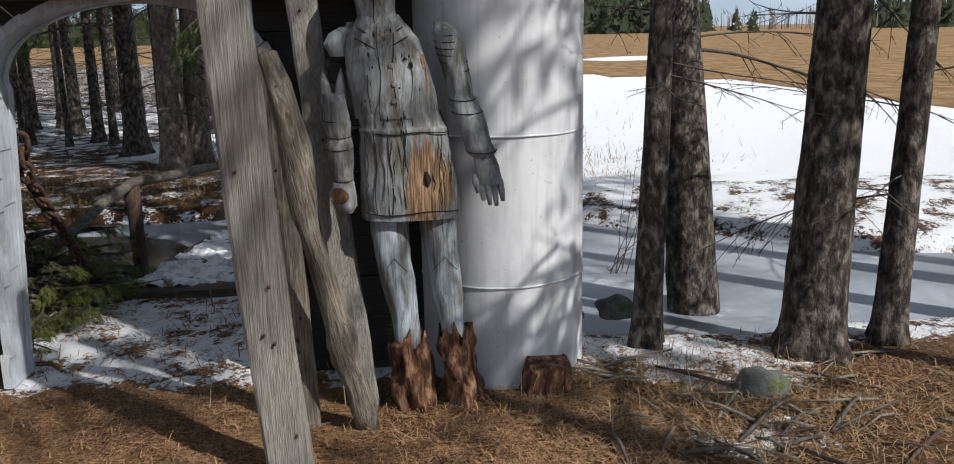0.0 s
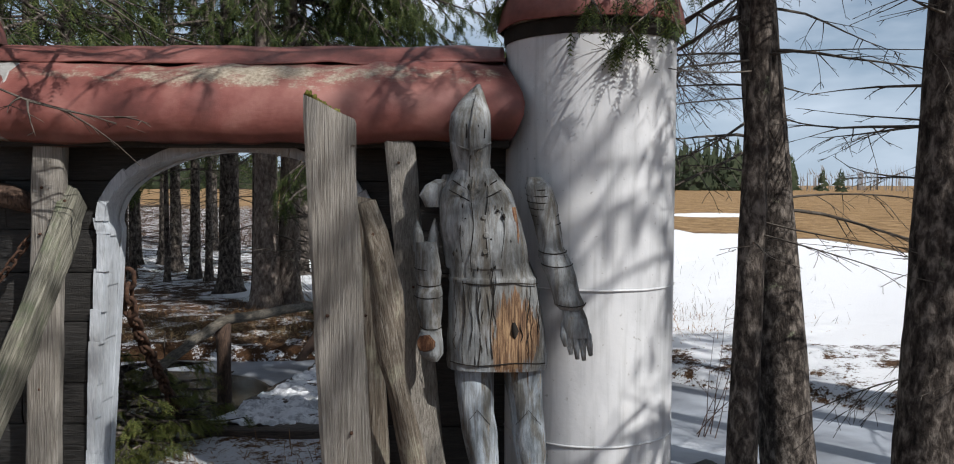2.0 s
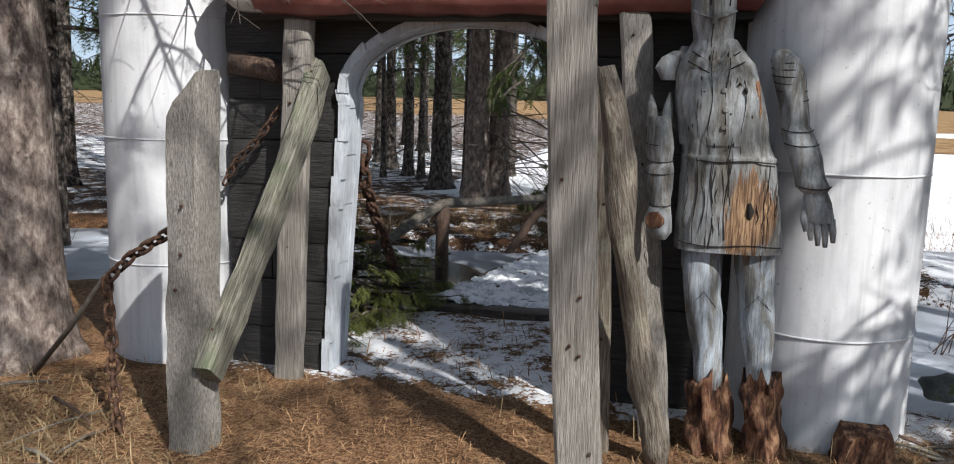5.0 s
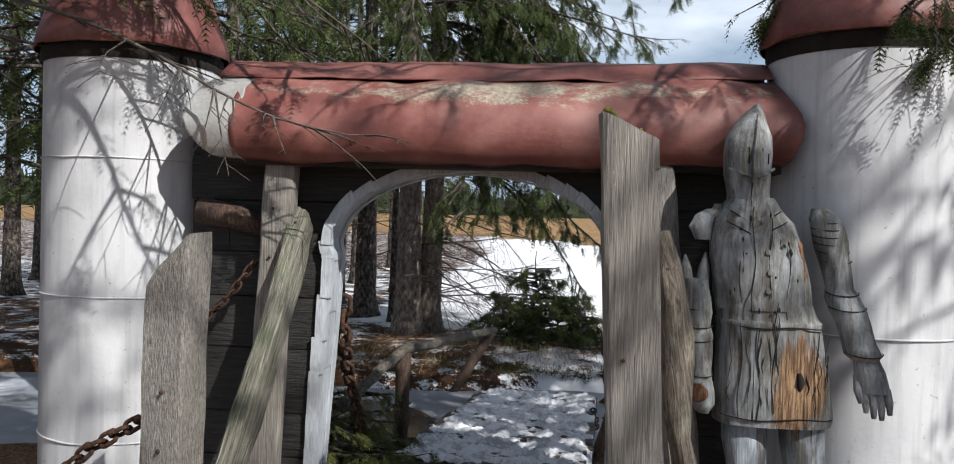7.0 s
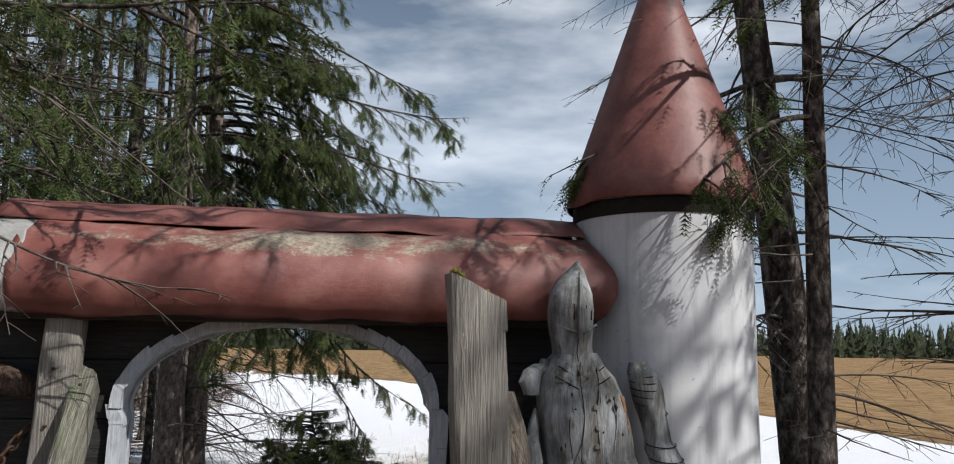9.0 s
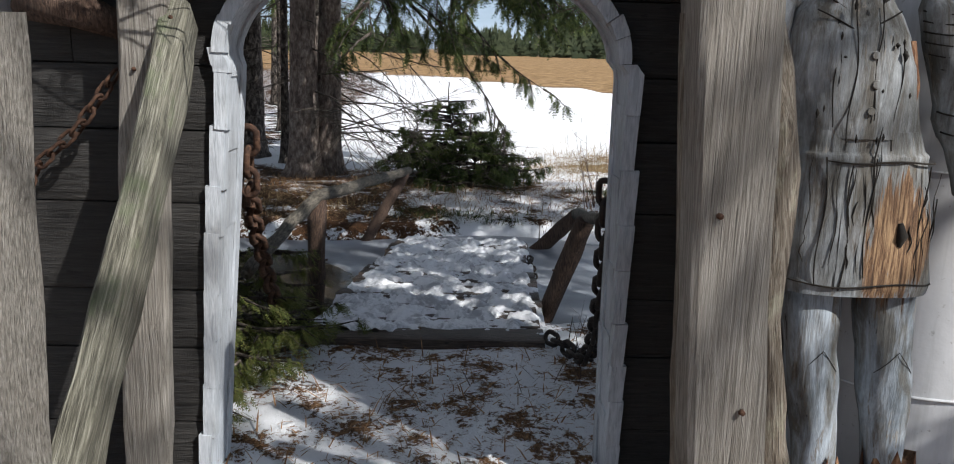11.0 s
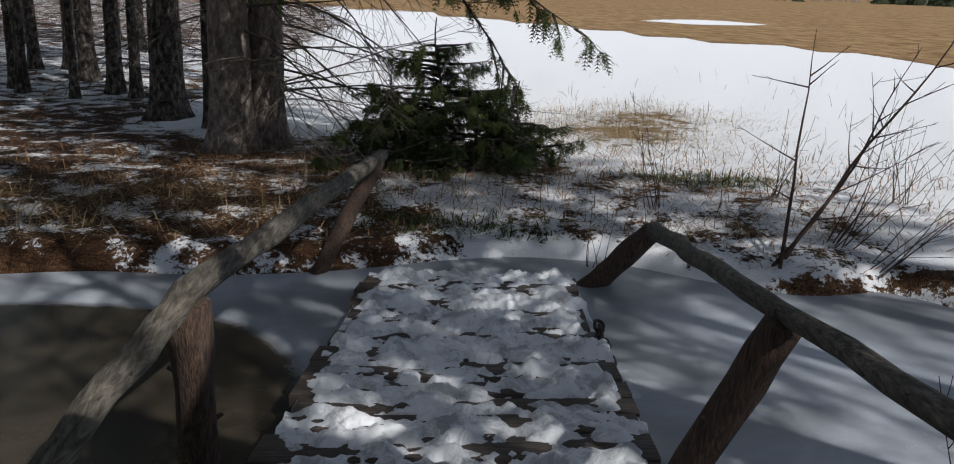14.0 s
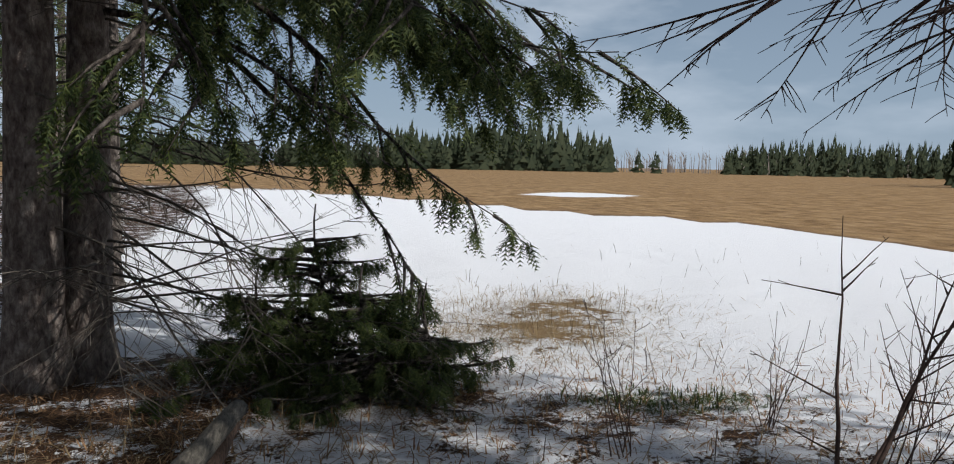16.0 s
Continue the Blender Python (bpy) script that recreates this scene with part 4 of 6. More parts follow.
def brace(label, a, b, w, d, across, mat, seed, roundish=False):
    root = thing("brace", label, "brace", a, "slanting braces")
    if roundish:
        s = Soup()
        pts, rad = [], []
        for i in range(15):
            t = i / 14
            p = Vector((0, 0, (Vector(b) - Vector(a)).length))
            q = p * t + Vector((-0.012 * math.sin(t * math.pi * 1.1) + 0.008 * math.sin(t * 17), -0.02 * math.sin(t * math.pi), 0))
            pts.append(tuple(q))
            rad.append(w * (0.5 + 0.09 * math.sin(t * 11 + seed)) * (0.72 if i == 14 else 1))
        s.tube(pts, rad, 12, 0, 0.6)
        ob = soup_part("beam", s, mat, root)
    else:
        ob = sharp(soup_part("beam", timber((0, 0, 0), (0, 0, (Vector(b) - Vector(a)).length), w, d, (1, 0, 0), 0.05, 0.008, 18, seed), mat, root), 40)
    up = (Vector(b) - Vector(a)).normalized()
    ax = Vector(across)
    ax = (ax - up * ax.dot(up)).normalized()
    ob.matrix_basis = Matrix((ax, up.cross(ax), up)).transposed().to_4x4()
    length = (Vector(b) - Vector(a)).length
    side = ax.cross(up)
    for t, u in ((0.06, 0.1), (0.10, -0.15), (0.93, 0.05)):
        k = Soup()
        p = up * (length * t) + ax * (u * w) + side * (d * 0.5 - 0.004)
        k.tube([tuple(p), tuple(p + side * 0.010)], [0.007, 0.006], 7)
        soup_part("nail", k, RUST, root, "rusty nail head")
    return root


brace("mossy grey brace leaning from front post to wall", (-0.795, -1.15, 0.34), (-0.80, -0.035, 1.63), 0.085, 0.14, (1, 0.0, 0.0), MOSSY_WOOD, 31)
brace("split lichen covered brace leaning beside tall post", (0.985, -0.66, -0.02), (0.72, -0.95, 1.60), 0.095, 0.08, (1, 0, 0.2), LOG_WOOD, 37, True)


# ---- the carved knight: one plain mesh ----
def build_knight():
    s = Soup()

    def loft(secs, k=28, power=2.4, carve=0.006, mat=0, seed=0.0, ragged=None):
        rings = []
        fine = []
        for i in range(len(secs) - 1):
            n = max(2, int((abs(secs[i + 1][2] - secs[i][2]) + abs(secs[i + 1][0] - secs[i][0])) / 0.02))
            for j in range(n):
                t = j / n
                fine.append([a + (b - a) * t for a, b in zip(secs[i], secs[i + 1])])
        fine.append(list(secs[-1]))
        for c, (x, y, z, w, d) in enumerate(fine):
            ring = []
            for j in range(k):
                a = 2 * math.pi * j / k
                ca, sa = math.cos(a), math.sin(a)
                px = math.copysign(abs(ca) ** (2 / power), ca) * w
                py = math.copysign(abs(sa) ** (2 / power), sa) * d
                g = 1 + (carve / max(w, 0.02)) * noise.noise((px * 30 + seed, py * 30, z * 9)) + (carve * 0.8 / max(w, 0.02)) * noise.noise((px * 12, py * 12 + seed, z * 3))
                zz = z
                if ragged and c in (0, len(fine) - 1):
                    zz += ragged * noise.noise((px * 40 + seed, py * 40, 5.0))
                ring.append((x + px * g, y + py * g, zz))
            rings.append(ring)
        s.rings(rings, mat)

    Y = -0.40
    # rotten stumps, legs, skirt, chest, collar, helmet
    loft([(1.20, Y - 0.05, -0.06, 0.075, 0.085), (1.195, Y - 0.05, 0.10, 0.08, 0.085), (1.185, Y - 0.04, 0.22, 0.078, 0.08), (1.18, Y - 0.03, 0.31, 0.06, 0.065)], 26, 2.0, 0.045, 1, 1.0, 0.16)
    loft([(1.43, Y - 0.06, -0.05, 0.075, 0.08), (1.42, Y - 0.05, 0.10, 0.075, 0.08), (1.40, Y - 0.04, 0.22, 0.07, 0.075), (1.39, Y - 0.03, 0.33, 0.055, 0.06)], 26, 2.0, 0.045, 1, 7.0, 0.16)
    loft([(1.175, Y - 0.02, 0.27, 0.058, 0.062), (1.165, Y - 0.02, 0.40, 0.062, 0.07), (1.14, Y - 0.02, 0.58, 0.076, 0.08), (1.125, Y - 0.02, 0.68, 0.074, 0.078), (1.115, Y - 0.01, 0.80, 0.086, 0.085), (1.115, Y, 0.92, 0.09, 0.09)], 24, 2.2, 0.006, 0, 2.0)
    loft([(1.385, Y - 0.02, 0.27, 0.052, 0.06), (1.375, Y - 0.02, 0.40, 0.058, 0.066), (1.355, Y - 0.02, 0.58, 0.075, 0.078), (1.345, Y - 0.02, 0.68, 0.072, 0.076), (1.33, Y - 0.01, 0.80, 0.085, 0.082), (1.325, Y, 0.92, 0.088, 0.09)], 24, 2.2, 0.006, 0, 3.0)
    loft([(1.215, Y, 0.872, 0.218, 0.135), (1.215, Y, 0.90, 0.222, 0.14), (1.21, Y, 1.05, 0.21, 0.14), (1.195, Y, 1.24, 0.192, 0.135), (1.193, Y, 1.262, 0.195, 0.138), (1.19, Y, 1.275, 0.186, 0.13), (1.175, Y, 1.33, 0.178, 0.13)], 36, 2.8, 0.007, 0, 4.0)
    loft([(1.175, Y, 1.31, 0.182, 0.132), (1.16, Y, 1.40, 0.18, 0.14), (1.14, Y, 1.50, 0.178, 0.145), (1.128, Y, 1.58, 0.165, 0.135), (1.12, Y, 1.64, 0.15, 0.115), (1.115, Y, 1.69, 0.118, 0.10), (1.11, Y - 0.005, 1.735, 0.083, 0.088)], 36, 2.5, 0.008, 0, 5.0)
    loft([(1.108, Y - 0.005, 1.70, 0.082, 0.085), (1.10, Y - 0.01, 1.76, 0.082, 0.09), (1.095, Y - 0.015, 1.82, 0.09, 0.105), (1.093, Y - 0.015, 1.90, 0.092, 0.108), (1.095, Y - 0.01, 1.97, 0.085, 0.095), (1.105, Y, 2.02, 0.062, 0.07), (1.118, Y, 2.06, 0.035, 0.045), (1.128, Y, 2.10, 0.008, 0.012)], 30, 2.1, 0.005, 0, 6.0)
    # visor ridge, and slits as bars with recess shade in their near-black colour
    s.tube([(1.10, Y - 0.122, 1.79), (1.10, Y - 0.126, 1.90), (1.11, Y - 0.10, 1.98), (1.122, Y - 0.05, 2.05)], [0.012, 0.012, 0.010, 0.006], 6)
    s.tube([(1.015, Y - 0.075, 1.845), (1.06, Y - 0.11, 1.822), (1.10, Y - 0.128, 1.808), (1.14, Y - 0.11, 1.822), (1.182, Y - 0.07, 1.845)], [0.006] * 5, 6)
    for i in range(6):
        x = 1.030 + i * 0.025
        yy = Y - 0.015 - 0.108 * max(0.05, 1 - ((x - 1.094) / 0.094) ** 2) ** 0.5
        top = 1.935 - 0.06 * abs(x - 1.10) / 0.07 + 0.012 * i / 5
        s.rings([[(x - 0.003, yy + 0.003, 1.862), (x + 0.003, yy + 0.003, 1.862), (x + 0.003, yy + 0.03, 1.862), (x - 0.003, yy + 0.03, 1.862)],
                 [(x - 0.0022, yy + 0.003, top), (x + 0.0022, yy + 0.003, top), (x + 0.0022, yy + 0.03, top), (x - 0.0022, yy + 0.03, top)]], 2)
    # worm holes, knots and long cracks: raised shapes, their inner shade painted near-black
    rnd = random.Random(42)
    for i in range(15):
        x, z = rnd.uniform(1.02, 1.28), rnd.uniform(1.30, 1.68)
        q = (x - 1.15) / 0.19
        if abs(q) > 0.8:
            continue
        yy = Y - 0.138 * (1 - abs(q) ** 2.5) ** 0.4
        w, h = rnd.uniform(0.003, 0.007), rnd.uniform(0.006, 0.018)
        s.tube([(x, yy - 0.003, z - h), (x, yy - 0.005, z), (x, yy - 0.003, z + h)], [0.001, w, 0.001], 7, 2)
    for i in range(15):
        x = rnd.uniform(1.03, 1.39)
        q = (x - 1.21) / 0.225
        yy = Y - 0.139 * max(0.05, (1 - abs(q) ** 2.8)) ** 0.36
        z0 = rnd.uniform(0.9, 1.1)
        z1 = z0 + rnd.uniform(0.08, 0.28)
        n = 6
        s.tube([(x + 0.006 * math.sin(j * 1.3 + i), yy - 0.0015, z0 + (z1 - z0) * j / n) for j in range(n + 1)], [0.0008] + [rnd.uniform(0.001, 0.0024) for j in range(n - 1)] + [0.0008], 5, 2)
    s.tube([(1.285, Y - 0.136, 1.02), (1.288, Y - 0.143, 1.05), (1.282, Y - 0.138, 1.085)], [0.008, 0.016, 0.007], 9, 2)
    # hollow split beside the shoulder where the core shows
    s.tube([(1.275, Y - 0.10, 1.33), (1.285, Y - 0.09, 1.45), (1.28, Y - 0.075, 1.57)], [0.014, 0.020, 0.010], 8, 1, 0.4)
    # arm with a cuff and an open hand
    loft([(1.37, Y + 0.0, 1.70, 0.03, 0.04), (1.385, Y - 0.01, 1.66, 0.055, 0.062), (1.41, Y - 0.01, 1.58, 0.062, 0.068), (1.43, Y - 0.02, 1.48, 0.056, 0.062), (1.445, Y - 0.03, 1.40, 0.05, 0.058), (1.455, Y - 0.04, 1.36, 0.064, 0.068), (1.475, Y - 0.05, 1.31, 0.068, 0.07)][::-1], 20, 2.2, 0.007, 0, 8.0)
    loft([(1.47, Y - 0.05, 1.325, 0.066, 0.066), (1.49, Y - 0.06, 1.28, 0.062, 0.064), (1.51, Y - 0.075, 1.20, 0.06, 0.06), (1.525, Y - 0.085, 1.155, 0.066, 0.064), (1.53, Y - 0.09, 1.135, 0.046, 0.046)][::-1], 20, 2.2, 0.006, 0, 9.0)
    loft([(1.53, Y - 0.09, 1.145, 0.042, 0.036), (1.54, Y - 0.105, 1.10, 0.052, 0.04), (1.55, Y - 0.115, 1.05, 0.056, 0.038), (1.555, Y - 0.12, 1.02, 0.054, 0.032)][::-1], 18, 2.4, 0.004, 0, 10.0)
    for i in range(4):
        x = 1.513 + i * 0.028
        ln = (0.085, 0.105, 0.11, 0.09)[i]
        s.tube([(x, Y - 0.122, 1.035), (x + 0.006, Y - 0.14, 1.035 - ln * 0.5), (x + 0.012, Y - 0.132, 1.035 - ln)], [0.0155, 0.0145, 0.009], 9)
    s.tube([(1.50, Y - 0.10, 1.08), (1.492, Y - 0.135, 1.03), (1.502, Y - 0.145, 0.985)], [0.016, 0.015, 0.009], 9)
    # broken arm on the other side: shoulder chunk, forked stump, forearm and fist
    loft([(0.935, Y - 0.02, 1.57, 0.03, 0.035), (0.93, Y - 0.02, 1.62, 0.05, 0.05), (0.945, Y - 0.01, 1.665, 0.04, 0.045), (0.98, Y, 1.69, 0.03, 0.03)], 16, 2.2, 0.012, 0, 11.0)
    loft([(0.985, Y, 1.62, 0.02, 0.03), (0.99, Y, 1.67, 0.03, 0.04), (1.0, Y, 1.71, 0.02, 0.02)], 12, 2.2, 0.012, 0, 12.0)
    loft([(0.92, Y - 0.05, 1.22, 0.05, 0.05), (0.915, Y - 0.05, 1.29, 0.058, 0.056), (0.91, Y - 0.045, 1.37, 0.052, 0.052), (0.905, Y - 0.04, 1.42, 0.052, 0.05)], 18, 2.2, 0.006, 0, 13.0)
    for dx, h in ((-0.035, 0.11), (0.034, 0.12)):
        s.tube([(0.905 + dx * 0.8, Y - 0.04, 1.38), (0.905 + dx, Y - 0.04, 1.46), (0.905 + dx * 1.1, Y - 0.04, 1.40 + h)], [0.028, 0.021, 0.004], 10)
    loft([(0.935, Y - 0.09, 1.035, 0.04, 0.042), (0.93, Y - 0.08, 1.08, 0.042, 0.044), (0.92, Y - 0.065, 1.14, 0.056, 0.056), (0.918, Y - 0.06, 1.20, 0.06, 0.058), (0.92, Y - 0.05, 1.235, 0.048, 0.048)], 18, 2.2, 0.006, 0, 14.0)
    loft([(0.945, Y - 0.11, 0.915, 0.022, 0.028), (0.935, Y - 0.11, 0.945, 0.05, 0.05), (0.925, Y - 0.105, 1.0, 0.056, 0.055), (0.93, Y - 0.095, 1.045, 0.044, 0.046)], 18, 2.4, 0.007, 0, 15.0)
    s.tube([(0.915, Y - 0.145, 0.995), (0.91, Y - 0.166, 0.998)], [0.040, 0.034], 12, 1, 0.2)
    # carved lines as near-black beads, groove shade painted: collar, belt, hem, knees, and the long drying cracks
    def front(x, cx, w, d, pw):
        return Y - d * max(0.04, 1 - abs((x - cx) / w) ** pw) ** (1 / pw) - 0.002

    def carved(pts, r):
        s.tube(pts, [r] * len(pts), 5, 2)

    carved([(1.205 + 0.19 * q, front(1.205 + 0.19 * q, 1.205, 0.196, 0.137, 2.8), 1.248 + 0.004 * math.sin(q * 5)) for q in np.linspace(-0.95, 0.95, 16)], 0.0028)
    carved([(1.215 + 0.215 * q, front(1.215 + 0.215 * q, 1.215, 0.222, 0.14, 2.8), 0.905 + 0.006 * math.sin(q * 4)) for q in np.linspace(-0.95, 0.95, 16)], 0.0025)
    carved([(1.115 + 0.11 * q, front(1.115 + 0.11 * q, 1.117, 0.135, 0.108, 2.5), 1.625 + 0.07 * abs(q)) for q in np.linspace(-0.85, 0.85, 12)], 0.0026)
    carved([(1.117 + 0.13 * q, front(1.117 + 0.13 * q, 1.12, 0.158, 0.125, 2.5), 1.585 + 0.07 * abs(q)) for q in np.linspace(-0.85, 0.85, 12)], 0.0024)
    for x0, za, zb in ((1.105, 1.30, 1.70), (1.165, 1.36, 1.66), (1.235, 1.28, 1.56), (1.06, 1.34, 1.5)):
        carved([(x0 + 0.006 * math.sin(z * 23 + x0 * 50), front(x0 + 0.006, 1.14, 0.178, 0.142, 2.5) + (0.03 * max(0, z - 1.58) / 0.1), z) for z in np.linspace(za, zb, 12)], 0.0019)
    for x0, za, zb in ((1.07, 0.90, 1.26), (1.135, 0.89, 1.24), (1.19, 0.93, 1.26), (1.345, 0.95, 1.24), (1.385, 0.89, 1.15)):
        carved([(x0 + 0.007 * math.sin(z * 19 + x0 * 40), front(x0, 1.21, 0.215, 0.139, 2.8), z) for z in np.linspace(za, zb, 12)], 0.0021)
    for cx in (1.13, 1.35):
        carved([(cx + 0.055 * q, Y - 0.02 - 0.078 * (1 - (q * 0.72) ** 2) ** 0.5 - 0.002, 0.70 - 0.07 * abs(q)) for q in np.linspace(-1, 1, 9)], 0.0012)
    for cx, cy, w, d, z in ((1.388, Y - 0.01, 0.055, 0.062, 1.655), (1.395, Y - 0.01, 0.059, 0.065, 1.628), (1.402, Y - 0.01, 0.061, 0.067, 1.60), (1.411, Y - 0.01, 0.062, 0.068, 1.572), (1.42, Y - 0.015, 0.059, 0.065, 1.54), (1.43, Y - 0.02, 0.056, 0.062, 1.505), (1.452, Y - 0.038, 0.060, 0.066, 1.385), (1.47, Y - 0.05, 0.067, 0.069, 1.33), (1.525, Y - 0.085, 0.066, 0.064, 1.165)):
        carved([(cx + w * math.sin(q), cy - (d + 0.001) * math.cos(q), z - 0.012 * math.cos(q)) for q in np.linspace(-1.5, 1.5, 13)], 0.0024)
    for cx, cy, w, d, z in ((0.918, Y - 0.06, 0.060, 0.058, 1.19), (0.92, Y - 0.05, 0.054, 0.053, 1.24), (0.913, Y - 0.047, 0.057, 0.056, 1.31), (0.93, Y - 0.09, 0.045, 0.046, 1.06)):
        carved([(cx + w * math.sin(q), cy - (d + 0.001) * math.cos(q), z - 0.008 * math.cos(q)) for q in np.linspace(-1.5, 1.5, 13)], 0.002)
    for bx, bz in ((1.155, 1.53), (1.16, 1.385), (1.265, 1.375)):
        s.tube([(bx, front(bx, 1.14, 0.178, 0.142, 2.5) + 0.004, bz), (bx, front(bx, 1.14, 0.178, 0.142, 2.5) - 0.004, bz)], [0.012, 0.010], 10)
    carved([(1.094, Y - 0.122, 1.70), (1.093, Y - 0.105, 1.735), (1.096, Y - 0.118, 1.79)], 0.002)
    # neck chain bits and the belt stud
    s.tube([(1.165, Y - 0.142, 1.455), (1.165, Y - 0.150, 1.455)], [0.014, 0.011], 10)
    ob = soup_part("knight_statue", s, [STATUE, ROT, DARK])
    sharp(ob, 50)
    return tagged(ob, "carved wooden knight statue in peeling blue grey paint", "statue")


build_knight()


def lump(name, label, category, at, size, mat, seed, rough=0.3, res=3):
    bm = bmesh.new()
    bmesh.ops.create_icosphere(bm, subdivisions=res, radius=1.0)
    for v in bm.verts:
        p = v.co.copy()
        k = 1 + rough * noise.noise(p * 1.4 + Vector((seed, 0, 0))) + rough * 0.45 * noise.noise(p * 4 + Vector((0, seed, 0)))
        v.co = Vector((p.x * size[0] * k, p.y * size[1] * k, max(p.z, -0.55) * size[2] * k))
    me = bpy.data.meshes.new(name)
    bm.to_mesh(me)
    bm.free()
    me.materials.append(mat)
    me.polygons.foreach_set("use_smooth", [True] * len(me.polygons))
    ob = new(name, me)
    ob.location = at
    return tagged(ob, label, category)


def rotten_block():
    s = Soup()
    rings = []
    for i in range(7):
        t = i / 6
        w, d = 0.115 - 0.03 * abs(t - 0.5), 0.08
        rings.append([(math.copysign(abs(math.cos(a)) ** 0.5, math.cos(a)) * w * (1 + 0.16 * noise.noise((math.cos(a) * 3, math.sin(a) * 3, t * 4))) + 0.02 * t,
                       math.copysign(abs(math.sin(a)) ** 0.5, math.sin(a)) * d * (1 + 0.2 * noise.noise((math.cos(a) * 3, math.sin(a) * 3 + 4, t * 4))),
                       t * 0.16 * (1 + 0.12 * math.sin(a * 3)) - 0.02) for a in [2 * math.pi * j / 22 for j in range(22)]])
    s.rings(rings)
    ob = sharp(soup_part("wood_block", s, ROT), 30)
    ob.location = (1.80, -0.42, 0.0)
    ob.rotation_euler = (0.05, 0.06, 0.15)
    return tagged(ob, "crumbling red rotten wood block by the tower", "wood block")


rotten_block()
lump("rock", "mossy round field stone at the ice edge", "rock", (2.42, 0.66, 0.02), (0.12, 0.09, 0.08), STONE, 3)
lump("rock", "grey green field stone among the needles", "rock", (2.80, -0.55, 0.02), (0.13, 0.09, 0.09), STONE, 9)
lump("rock", "small grey stone on thin snow", "rock", (2.16, 0.62, 0.0), (0.06, 0.05, 0.05), STONE, 14, 0.3, 2)
lump("rock", "flat grey stone beside the tower foot", "rock", (-2.42, -0.42, 0.01), (0.16, 0.10, 0.05), STONE, 19)
lump("rock", "dark stone at the thawing bank", "rock", (0.95, 1.25, 0.0), (0.13, 0.10, 0.08), STONE, 23)

# ---- chains ----
chain("chain", [(-1.0, -1.02, 0.92), (-1.26, -0.98, 0.77), (-1.385, -0.97, 0.66)], 0.062, 0.0085, RUST, "rusty iron chain slung from the grey post")
chain("chain", [(-1.395, -0.97, 0.66), (-1.385, -0.97, 0.42), (-1.375, -0.98, 0.2), (-1.33, -1.02, 0.03), (-1.27, -1.08, 0.012)], 0.062, 0.0085, RUST, "rusty iron chain hanging to the needle covered ground")
chain("chain", [(-0.99, -0.10, 1.42), (-1.12, -0.11, 1.24), (-1.25, -0.12, 1.12), (-1.31, -0.13, 1.0)], 0.05, 0.006, RUST, "thin rusty chain hanging on black boards")
chain("drawbridge_chain", [(-0.672, 0.225, 1.22), (-0.69, 0.28, 1.02), (-0.74, 0.55, 0.80), (-0.77, 0.85, 0.56), (-0.80, 1.2, 0.24), (-0.79, 1.42, 0.07)], 0.085, 0.0125, RUST, "heavy rusty chain from arch to bridge")
chain("drawbridge_chain", [(0.607, 0.225, 1.06), (0.63, 0.32, 0.82), (0.66, 0.5, 0.56), (0.69, 0.75, 0.30), (0.70, 1.0, 0.11), (0.68, 1.2, 0.05), (0.62, 1.34, 0.06), (0.56, 1.45, 0.06)], 0.085, 0.0125, IRON, "heavy dark iron chain trailing on the snow")
chain("chain", [(0.60, 3.30, -0.04), (0.63, 3.45, 0.0), (0.645, 3.40, -0.07), (0.65, 3.25, -0.11)], 0.06, 0.008, IRON, "short dark chain at the deck edge")


def stick(name, label, pts, rad, mat, category="branch", sides=7, wob=0.25):
    s = Soup()
    o = Vector(pts[0])
    s.tube([tuple(Vector(p) - o) for p in pts], rad, sides, 0, wob)
    ob = soup_part(name, s, mat)
    ob.location = o
    return tagged(ob, label, category)


stick("stick", "bare grey stick leaning against the chain", [(-2.2, -0.55, 0.0), (-1.76, -0.8, 0.34), (-1.40, -0.96, 0.68)], [0.014, 0.013, 0.011], TWIG)


# ---- bridge over the creek ----
def deck_frame(t):
    """Left end, right end and height of the deck at t from near 0 to far 1."""
    return -0.73 + 0.31 * t, 0.545 + 0.10 * t, 0.045 - 0.125 * t, 1.40 + 2.92 * t


